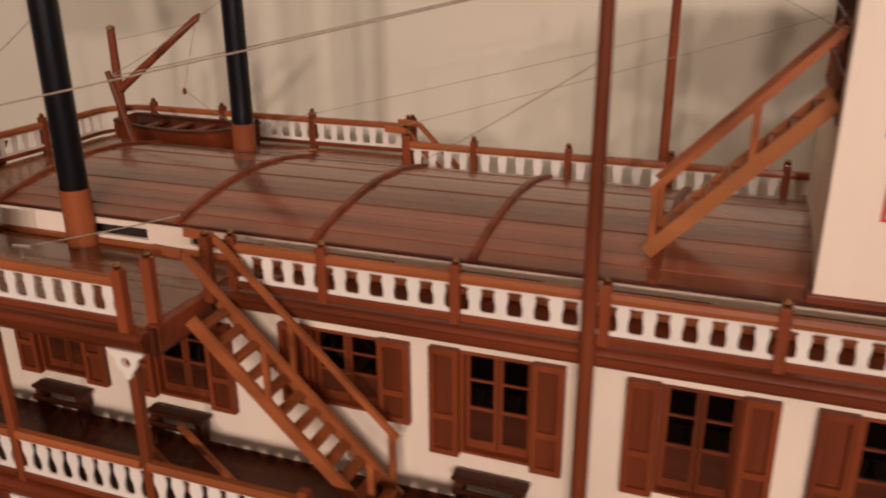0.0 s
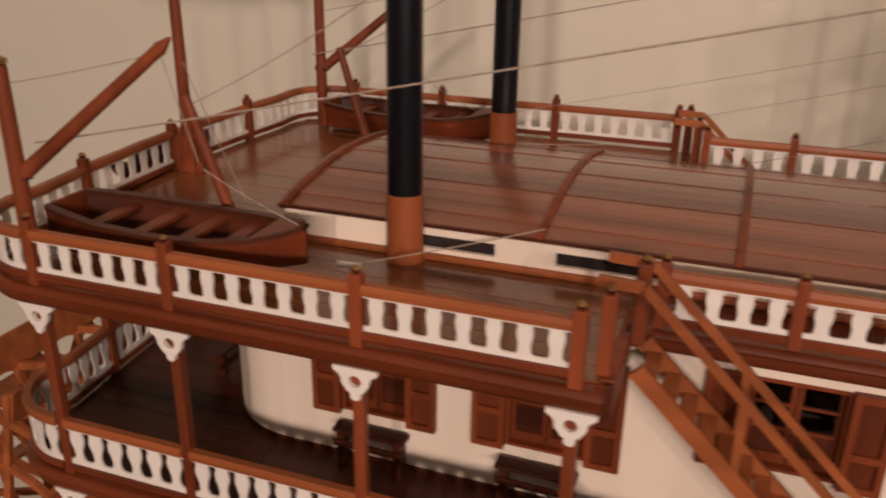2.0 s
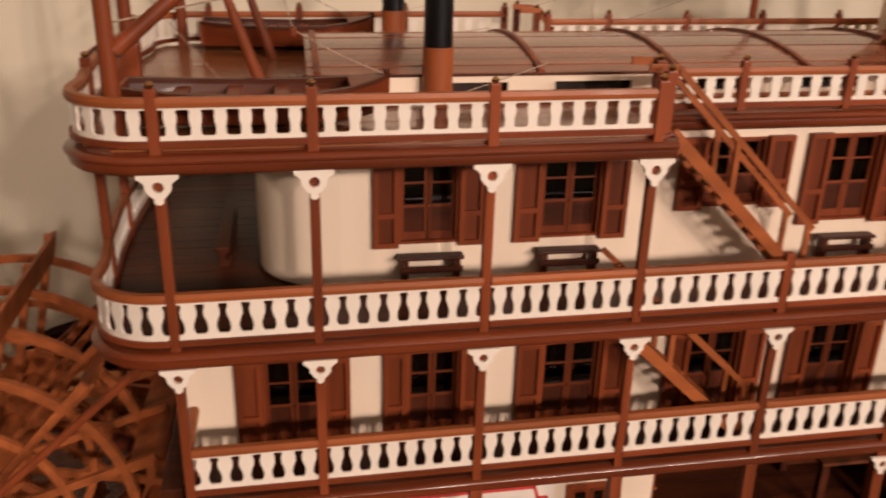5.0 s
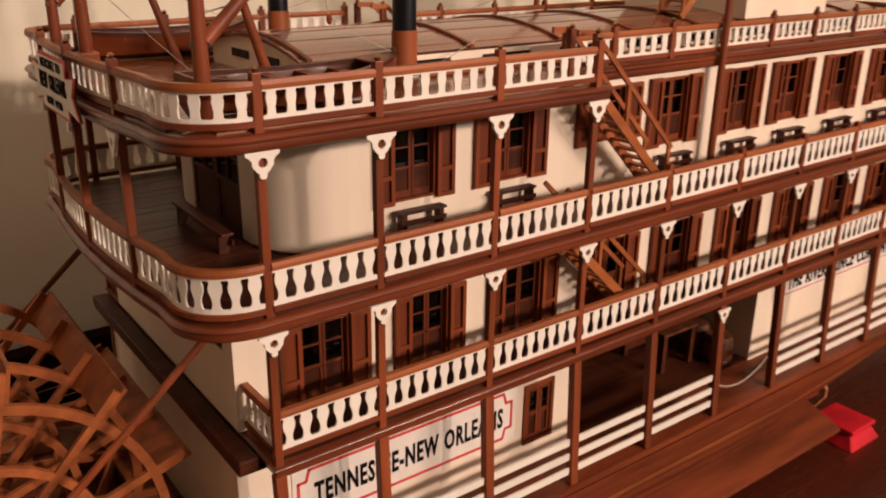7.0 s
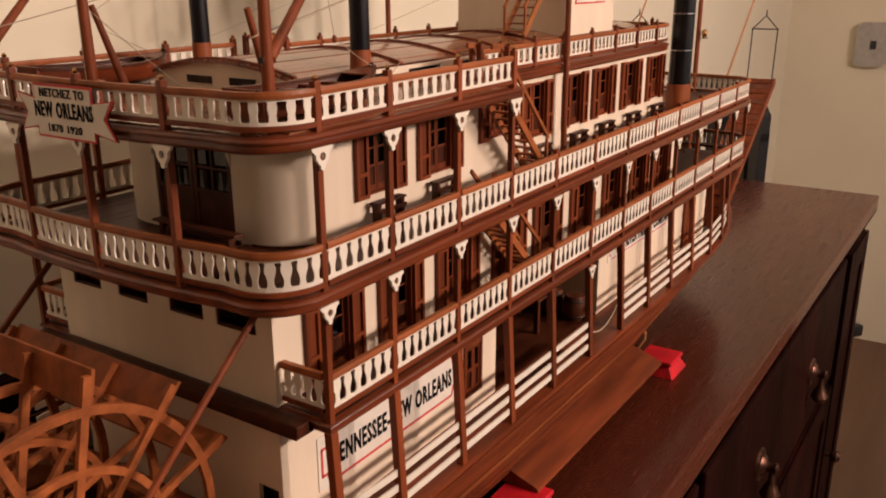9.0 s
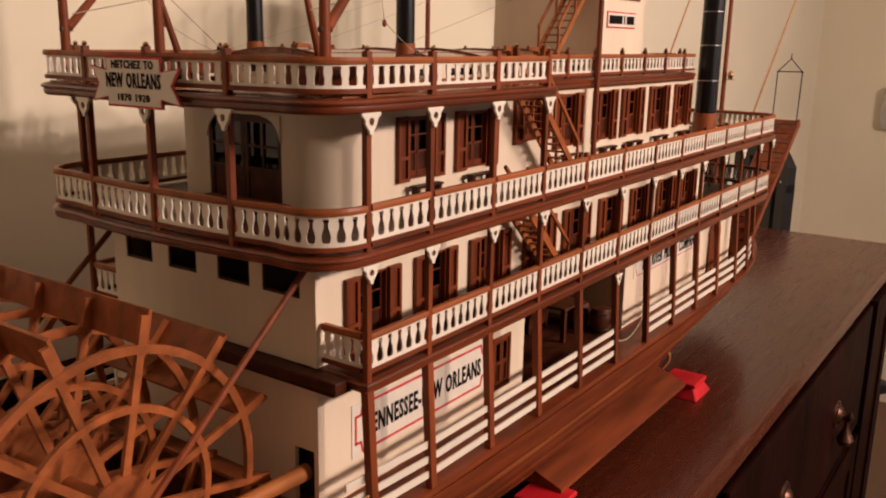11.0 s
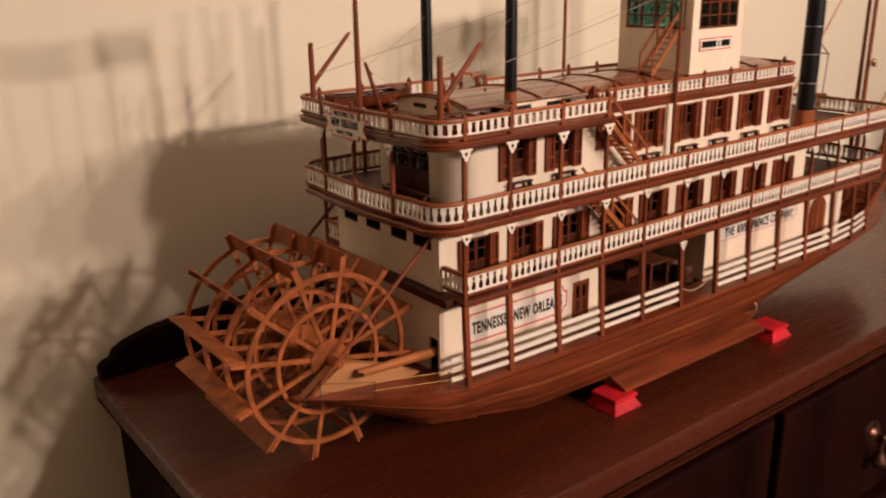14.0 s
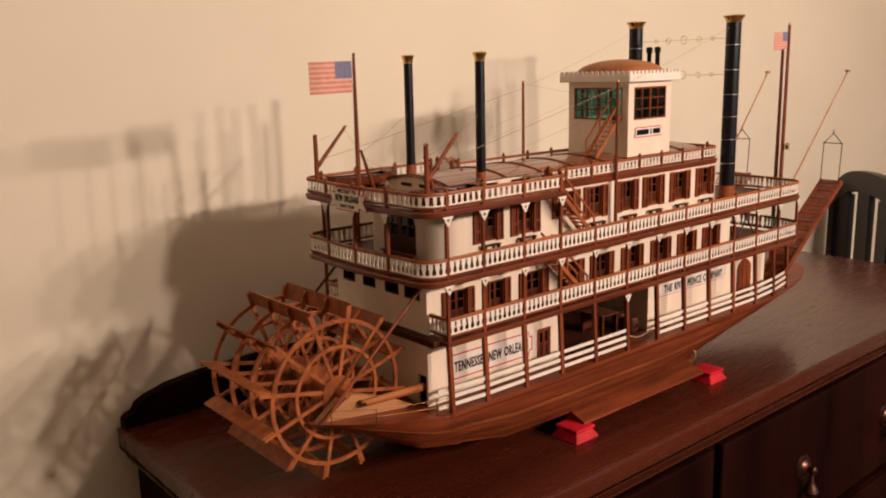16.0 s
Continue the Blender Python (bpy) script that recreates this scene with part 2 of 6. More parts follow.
class Way:
    """A flat polyline with its length, for rails and edges."""

    def __init__(self, pts):
        self.p = [V((*q, 0)) for q in pts]
        self.s = [0.0]
        for a, b in zip(self.p, self.p[1:]):
            self.s.append(self.s[-1] + (b - a).length)
        self.length = self.s[-1]

    def at(self, s):
        i = 0
        while i < len(self.p) - 2 and self.s[i + 1] < s:
            i += 1
        a, b = self.p[i], self.p[i + 1]
        d = (b - a).normalized()
        return a + d * (s - self.s[i]), V((-d.y, d.x, 0))

    def near(self, x, y):
        best = min((((self.at(self.length * k / 800)[0] - V((x, y, 0))).length, self.length * k / 800) for k in range(801)))
        return best[1]

    def cut(self, s0, s1):
        pts = [self.at(s0)[0]] + [q for q, s in zip(self.p, self.s) if s0 + 1e-5 < s < s1 - 1e-5] + [self.at(s1)[0]]
        return [(q.x, q.y) for q in pts]


def sweep(bm, pts, profile, closed=False):
    """Sweeps a closed (offset, z) profile along a flat polyline; the offset goes to its left."""
    n = len(pts)
    rings = []
    for i in range(n):
        p = V((*pts[i], 0))
        a = V((*pts[i - 1], 0)) if i or closed else None
        b = V((*pts[(i + 1) % n], 0)) if i < n - 1 or closed else None
        d0 = (p - a).normalized() if a else None
        d1 = (b - p).normalized() if b else None
        d = ((d0 or d1) + (d1 or d0)).normalized()
        nn = V((-d.y, d.x, 0))
        k = 1 / max(0.3, d.dot(d0 or d1))
        rings.append([bm.verts.new(p + nn * (o * k) + V((0, 0, z))) for o, z in profile])
    m = len(profile)
    for i in range(n if closed else n - 1):
        r, t = rings[i], rings[(i + 1) % n]
        for k in range(m):
            bm.faces.new((r[k], r[(k + 1) % m], t[(k + 1) % m], t[k]))
    if not closed:
        bm.faces.new(rings[0][::-1]), bm.faces.new(rings[-1])


BOTTLE = ((0, 0.31), (0.05, 0.235), (0.18, 0.185), (0.33, 0.195), (0.48, 0.265), (0.62, 0.345), (0.78, 0.355), (0.92, 0.295), (1, 0.32))
SQUAT = ((0, 0.29), (0.06, 0.215), (0.35, 0.195), (0.55, 0.245), (0.75, 0.265), (0.92, 0.225), (1, 0.27))


def tube(bm, pts, r, n=5):
    """One round cord through a row of points."""
    pts = [V(p) for p in pts]
    rings = []
    for i, p in enumerate(pts):
        d = (pts[min(i + 1, len(pts) - 1)] - pts[max(i - 1, 0)]).normalized()
        a = d.cross((0, 0, 1) if abs(d.z) < 0.95 else (1, 0, 0)).normalized()
        b = d.cross(a)
        rings.append([bm.verts.new(p + (a * math.cos(k * math.tau / n) + b * math.sin(k * math.tau / n)) * r) for k in range(n)])
    for s, t in zip(rings, rings[1:]):
        for k in range(n):
            bm.faces.new((s[k], s[(k + 1) % n], t[(k + 1) % n], t[k]))
    bm.faces.new(rings[0]), bm.faces.new(rings[-1][::-1])


def fretwork(bm, way, s0, s1, z0, z1, count, prof=BOTTLE, thick=0.0009):
    """A sawn panel in one piece: two bars and vase-shaped balusters with gaps between."""
    bar = (z1 - z0) * 0.13
    za, zb = z0 + bar, z1 - bar * 0.65
    pitch = (s1 - s0) / count

    def pair(s, z):
        p, nn = way.at(s)
        return [bm.verts.new(p + nn * o + V((0, 0, z))) for o in (-thick / 2, thick / 2)]

    def cols(w):
        out = [s0]
        for k in range(count):
            c = s0 + (k + 0.5) * pitch
            out += [c - w * pitch, c + w * pitch]
        return out + [s1]

    def quads(a, b, c, d, rim):
        """Front and back between two columns and two rows; rim: which of the four edges are closed."""
        for o in (0, 1):
            bm.faces.new((a[o], b[o], c[o], d[o]))
        for on, (p, q) in zip(rim, ((a, b), (b, c), (c, d), (d, a))):
            if on:
                bm.faces.new((p[0], q[0], q[1], p[1]))
    lo, hi = cols(prof[0][1]), cols(prof[-1][1])
    r0, r1 = [pair(s, z0) for s in lo], [pair(s, za) for s in lo]
    r2, r3 = [pair(s, zb) for s in hi], [pair(s, z1) for s in hi]
    n = len(lo) - 1
    for i in range(n):
        gap = i % 2 == 0
        quads(r0[i], r0[i + 1], r1[i + 1], r1[i], (True, i == n - 1, gap, i == 0))
        quads(r2[i], r2[i + 1], r3[i + 1], r3[i], (gap, i == n - 1, True, i == 0))
    for k in range(count):
        c = s0 + (k + 0.5) * pitch
        rows = [(r1[2 * k + 1], r1[2 * k + 2])]
        for f, w in prof[1:-1]:
            z = za + (zb - za) * f
            rows.append((pair(c - w * pitch, z), pair(c + w * pitch, z)))
        rows.append((r2[2 * k + 1], r2[2 * k + 2]))
        for a, b in zip(rows, rows[1:]):
            quads(a[0], a[1], b[1], b[0], (False, True, False, True))


def arc(cx, cy, r, a0, a1, n=8, rx=None):
    return [(cx + (rx or r) * math.cos(radians(a0 + (a1 - a0) * k / n)), cy + r * math.sin(radians(a0 + (a1 - a0) * k / n))) for k in range(n + 1)]


def mirrored(pts):
    return [(x, -y) for x, y in pts]


def loop(half):
    """A whole outline from its starboard half, which runs from the stern to the bow."""
    return half + mirrored(half)[::-1]


def writing(name, text, size, m, mat, parent, width, height, bold=0.0):
    """Flat capitals, set to a width and a height round the middle of m."""
    cu = bpy.data.curves.new(name, "FONT")
    cu.body, cu.size, cu.extrude, cu.align_x, cu.align_y = text, size, 0.00015, "CENTER", "CENTER"
    cu.offset = bold
    cu.space_character, cu.space_word = 1.14, 1.25
    cu.resolution_u = 2
    tmp = bpy.data.objects.new(name, cu)
    scene.collection.objects.link(tmp)
    dg = bpy.context.evaluated_depsgraph_get()
    me = bpy.data.meshes.new_from_object(tmp.evaluated_get(dg))
    bpy.data.objects.remove(tmp)
    bpy.data.curves.remove(cu)
    lo = [min(v.co[i] for v in me.vertices) for i in (0, 1)]
    hi = [max(v.co[i] for v in me.vertices) for i in (0, 1)]
    fit = Matrix.Diagonal((width / (hi[0] - lo[0]), height / (hi[1] - lo[1]), 1, 1))
    me.transform(m @ fit @ Matrix.Translation((-(lo[0] + hi[0]) / 2, -(lo[1] + hi[1]) / 2, 0)))
    me.materials.clear()
    me.materials.append(mat)
    ob = new(name, me)
    ob.parent = parent
    return ob

# ---------------------------------------------------------------- the room
WALL_Y, FLOOR_Z, CEIL_Z = 0.312, -0.90, 1.56
X0, X1, Y0 = -3.3, 3.0, -3.6


def slab(name, label, category, mat, *dims):
    bm = bmesh.new()
    box(bm, *dims)
    ob = flat(name, bm, mat)
    return tagged(ob, label, category, kind="structure")


# west and south walls, floor and ceiling are unseen, added for bounced light
slab("wall_north", "plain beige painted wall behind the sideboard", "wall", WALLPAINT, X0 - 0.1, X1 + 0.1, WALL_Y, WALL_Y + 0.1, FLOOR_Z, CEIL_Z)
slab("wall_west", "unseen plain beige side wall that closes the room", "wall", WALLPAINT, X0 - 0.1, X0, Y0, WALL_Y, FLOOR_Z, CEIL_Z)
slab("wall_south", "unseen plain beige wall across the room", "wall", WALLPAINT, X0 - 0.1, X1 + 0.1, Y0 - 0.1, Y0, FLOOR_Z, CEIL_Z)
slab("wall_east", "plain beige painted end wall beyond the sideboard", "wall", WALLPAINT, X1, X1 + 0.1, Y0, WALL_Y, FLOOR_Z, CEIL_Z)
slab("floor", "unseen brown wooden board floor of the room", "floor", FLOOR, X0 - 0.1, X1 + 0.1, Y0 - 0.1, WALL_Y + 0.1, FLOOR_Z - 0.1, FLOOR_Z)
slab("ceiling", "unseen off-white flat ceiling of the room", "ceiling", CEILING, X0 - 0.1, X1 + 0.1, Y0 - 0.1, WALL_Y + 0.1, CEIL_Z, CEIL_Z + 0.1)

# ---------------------------------------------------------------- sideboard
SB0, SB1, SBY, SBZ = -0.212, 1.425, -0.210, -0.005


def sideboard():
    sb = thing("sideboard", "dark polished mahogany sideboard with a moulded top and bronze pulls", "sideboard", at=(0, 0, SBZ))
    bm = bmesh.new()
    box(bm, SB0, SB1, SBY, 0.306, -0.027, 0.0, 0.004)
    flat("top", bm, SIDEBOARD_TOP, sb, "polished reddish-brown top board")
    bm = bmesh.new()
    prof = ((0.0, -0.0275), (-0.003, -0.0275), (-0.004, -0.032), (-0.008, -0.038), (-0.010, -0.046), (-0.014, -0.049), (-0.014, -0.0525), (-0.03, -0.0525), (-0.03, -0.0275))
    sweep(bm, [(SB0, 0.305), (SB0, SBY), (SB1, SBY), (SB1, 0.305)], [(-o, z) for o, z in prof])
    flat("edge_moulding", bm, SIDEBOARD_TOP, sb, "stepped moulding under the top", smooth=True)
    bm = bmesh.new()
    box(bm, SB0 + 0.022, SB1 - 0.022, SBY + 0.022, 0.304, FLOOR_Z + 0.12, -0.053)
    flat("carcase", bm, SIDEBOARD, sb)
    for x in (SB0 + 0.06, SB1 - 0.06):
        for y in (SBY + 0.06, 0.26):
            bm = bmesh.new()
            lathe(bm, (x, y, FLOOR_Z - SBZ), ((0.016, 0), (0.024, 0.02), (0.02, 0.05), (0.034, 0.10), (0.034, 0.1145)))
            flat("foot", bm, SIDEBOARD, sb, smooth=True)
    # low board at the back with a scrolled end
    bm = bmesh.new()
    out = [(SB0 + 0.006, 0.001)] + [(SB0 + 0.006, 0.012), (SB0 + 0.012, 0.018), (SB0 + 0.020, 0.020), (SB0 + 0.026, 0.030), (SB0 + 0.040, 0.037), (SB0 + 0.07, 0.046), (SB0 + 0.12, 0.052), (SB0 + 0.2, 0.055)]
    out += [(0.63, 0.056), (SB1 - 0.2, 0.055), (SB1 - 0.12, 0.052), (SB1 - 0.07, 0.046), (SB1 - 0.04, 0.037), (SB1 - 0.026, 0.03), (SB1 - 0.02, 0.02), (SB1 - 0.006, 0.012), (SB1 - 0.006, 0.001)]
    extrude(bm, [(x, 0.288, z) for x, z in out], (0, 0.017, 0))
    flat("back_rail", bm, SIDEBOARD, sb, "low scrolled board along the back")
    # a wide drawer with two pulls, a shallower one beside it, and doors
    yf = SBY + 0.022

    def pull(x, z, owner):
        bm = bmesh.new()
        lathe(bm, (x, yf - 0.0142, z), ((0.021, 0), (0.020, -0.003), (0.014, -0.004), (0.011, -0.008), (0.006, -0.010), (0.005, -0.016), (0.007, -0.020), (0.003, -0.023)), 12, "y")
        lathe(bm, (x, yf - 0.030, z - 0.046), ((0.002, 0), (0.009, 0.004), (0.012, 0.011), (0.009, 0.019), (0.004, 0.028), (0.003, 0.042)), 10)
        flat("pull", bm, BRONZE, owner, "dull bronze drop pull", smooth=True)

    def door(a, b, z1, knob_x):
        bm = bmesh.new()
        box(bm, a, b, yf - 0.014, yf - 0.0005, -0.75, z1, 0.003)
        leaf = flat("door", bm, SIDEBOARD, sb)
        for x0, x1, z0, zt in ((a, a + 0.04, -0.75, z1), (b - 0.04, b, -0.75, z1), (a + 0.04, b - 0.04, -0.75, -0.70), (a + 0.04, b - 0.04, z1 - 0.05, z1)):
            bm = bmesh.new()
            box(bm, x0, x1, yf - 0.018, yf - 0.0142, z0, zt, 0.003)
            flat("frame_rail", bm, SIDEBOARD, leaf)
        bm = bmesh.new()
        lathe(bm, (knob_x, yf - 0.018, -0.44), ((0.004, 0), (0.004, -0.008), (0.011, -0.013), (0.012, -0.019), (0.006, -0.025)), axis="y")
        flat("knob", bm, BRONZE, leaf, "small dark bronze knob", smooth=True)

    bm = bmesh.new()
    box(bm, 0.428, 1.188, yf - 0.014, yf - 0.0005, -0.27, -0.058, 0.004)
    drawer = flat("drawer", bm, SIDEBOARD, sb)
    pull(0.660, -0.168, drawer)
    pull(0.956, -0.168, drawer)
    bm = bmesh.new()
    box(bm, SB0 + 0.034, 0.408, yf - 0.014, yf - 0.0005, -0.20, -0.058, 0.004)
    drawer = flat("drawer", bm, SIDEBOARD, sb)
    pull(0.140, -0.105, drawer)
    door(SB0 + 0.034, 0.408, -0.215, 0.388)
    door(1.208, SB1 - 0.034, -0.058, 1.228)
    door(0.428, 0.805, -0.285, 0.785)
    door(0.811, 1.188, -0.285, 0.831)
    return sb


sideboard()

# ---------------------------------------------------------------- steamboat
boat = thing("model_steamboat", "wooden model of a three-decked stern-wheel riverboat with white cabins", "ship model", at=(0.3, 0, 0.02))
BEAM, MIDLINE = 0.90, -0.013                 # the boat's breadth against its drawing, and its middle line


def across(y):
    return MIDLINE + BEAM * y


boat.matrix_world = Matrix.Translation((0, MIDLINE, 0)) @ Matrix.Diagonal((1, BEAM, 1, 1))

YP = 0.13                                    # the line of the outer posts
POSTS = [0.0, 0.051, 0.113, 0.174, 0.236, 0.300, 0.364, 0.426, 0.487, 0.550, 0.612, 0.676, 0.738]
MAIN, LOW, MID, TOP = 0.088, 0.168, 0.236, 0.309
STERN_HALF = [(-0.034, 0.0), (-0.0335, -0.03), (-0.0315, -0.064), (-0.0285, -0.092)] + arc(-0.004, -0.106, 0.025, 172, 268, 14)[1:]
BOW_HALF = [(0.723, -YP)] + arc(0.723, -0.098, 0.032, -90, -8, 8)[1:] + [(0.760, -0.06), (0.762, 0.0)]


def offset(pts, d):
    """Moves a half outline (stern to bow, starboard) outwards."""
    out = []
    n = len(pts)
    for i, p in enumerate(pts):
        a, b = V(pts[max(0, i - 1)]), V(pts[min(n - 1, i + 1)])
        t = (b - a).normalized()
        out.append((p[0] + t.y * d, p[1] - t.x * d))
    return out


def clean(half):
    return [half[0]] + [q for p, q in zip(half, half[1:]) if (V(p) - V(q)).length > 1e-5]


MID_HALF = clean(STERN_HALF + BOW_HALF)
LOW_HALF = [(0.0, 0.0), (0.0, -0.09), (0.0, -YP)] + BOW_HALF
TOP_HALF = clean(STERN_HALF + [(0.1795, -YP), (0.1805, -0.128), (0.1805, -0.0855), (0.545, -0.0855)] + arc(0.545, -0.068, 0.0175, -90, -5, 6, 0.025)[1:] + [(0.572, 0.0)])
TOP_AFT = clean(STERN_HALF + [(0.1815, -YP)])
TOP_FORE = [(0.1820, -0.0855), (0.545, -0.0855)] + arc(0.545, -0.068, 0.0175, -90, -5, 6, 0.025)[1:] + [(0.572, 0.0)]


def deck(name, half, z, thick, label, mouldings, edges=None, cores=None):
    """A deck: a core, laid planks on top and a rounded edge moulding."""
    d = new(name)
    d.parent = boat
    tagged(d, label)
    bm = bmesh.new()
    for piece in cores or [half]:
        prism(bm, loop(offset(piece, -0.004)), z - thick, z - 0.001)
    core = part("core", bm, WOOD_DARK, d)
    x_lo, x_hi = min(p[0] for p in half), max(p[0] for p in half)
    r = mouldings[1]
    zc = z - thick / 2 - 0.0005
    prof = [(0.006, zc - r), (-0.0002, zc - r), (-0.0012, zc - r * 0.8), (-0.0016, zc - r * 0.4), (-0.0014, zc + r * 0.05), (-0.0017, zc + r * 0.15), (-0.0026, zc + r * 0.25), (-0.0029, zc + r * 0.5), (-0.0022, zc + r * 0.8), (0.0, zc + r), (0.006, zc + r)]
    for edge in edges or [half]:
        pts = offset(edge, mouldings[0])
        bm = bmesh.new()
        sweep(bm, pts, prof)
        part("edge_moulding", bm, EDGE, d, "rounded varnished edge", smooth=True)
        bm = bmesh.new()
        sweep(bm, mirrored(pts), [(-o, zz) for o, zz in prof])
        part("edge_moulding", bm, EDGE, d, "rounded varnished edge", smooth=True)
    return d


def clip_span(half, y):
    """Where a half outline crosses the line at this |y|, from the stern and from the bow."""
    xs = []
    for (xa, ya), (xb, yb) in zip(half, half[1:]):
        if (ya + y) * (yb + y) <= 0 and abs(yb - ya) > 1e-9:
            xs.append(xa + (xb - xa) * (-y - ya) / (yb - ya))
    return (min(xs), max(xs)) if len(xs) > 1 else None


def planks(parent, half, z, width, mat, name="plank", keep=None):
    k = 0
    y = -0.128
    while y < 0.128:
        mid = y + width / 2
        spans = clip_span(half, max(abs(y), abs(y + width)) - 0.0005)
        if spans:
            a, b = spans
            if keep:
                a, b = max(a, keep[0]), min(b, keep[1])
            cuts = [a]
            x = a + (0.09 if k % 2 else 0.16)
            while x < b - 0.03:
                cuts.append(x)
                x += 0.17
            cuts.append(b)
            for xa, xb in zip(cuts, cuts[1:]):
                if xb - xa < 0.004:
                    continue
                bm = bmesh.new()
                box(bm, xa + 0.0001, xb - 0.0001, y + 0.00015, y + width - 0.00015, z - 0.0012, z + 0.0002 * ((k * 7) % 3) / 3)
                part(name, bm, mat, parent)
        y += width
        k += 1


deck_low = deck("lower_deck", LOW_HALF, LOW, 0.0075, "middle gallery deck with a mahogany edge", (0.0, 0.0036))
deck_mid = deck("upper_deck", MID_HALF, MID, 0.008, "upper gallery deck with a mahogany edge", (0.0012, 0.0034))
deck_top = deck("hurricane_deck", TOP_HALF, TOP, 0.008, "planked top deck with a rounded stern", (0.0015, 0.0035), [TOP_AFT, TOP_FORE], [TOP_AFT, [(0.1776, -0.0855)] + TOP_FORE[1:]])
for s in (-1, 1):
    bm = bmesh.new()
    a, b = sorted((s * 0.0930, s * 0.1290))
    box(bm, 0.1808, 0.1832, a, b, 0.2985, 0.3085, 0.0004)
    part("step_board", bm, WOOD_DARK, deck_top)
planks(deck_top, offset(TOP_HALF, -0.001), TOP, 0.0085, DECKWOOD, keep=(-0.05, 0.20))
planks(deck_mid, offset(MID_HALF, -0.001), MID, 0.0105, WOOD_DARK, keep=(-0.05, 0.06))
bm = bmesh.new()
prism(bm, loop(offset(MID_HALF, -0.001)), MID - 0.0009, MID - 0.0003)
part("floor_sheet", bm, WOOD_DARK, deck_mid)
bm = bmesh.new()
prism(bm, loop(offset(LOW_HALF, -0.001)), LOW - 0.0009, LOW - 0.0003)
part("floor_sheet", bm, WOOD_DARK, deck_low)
bm = bmesh.new()
for piece in (TOP_AFT, [(0.1806, -0.0855)] + TOP_FORE[1:]):
    prism(bm, loop(offset(piece, -0.001)), TOP - 0.0016, TOP - 0.0008)
part("floor_sheet", bm, WOOD, deck_top)


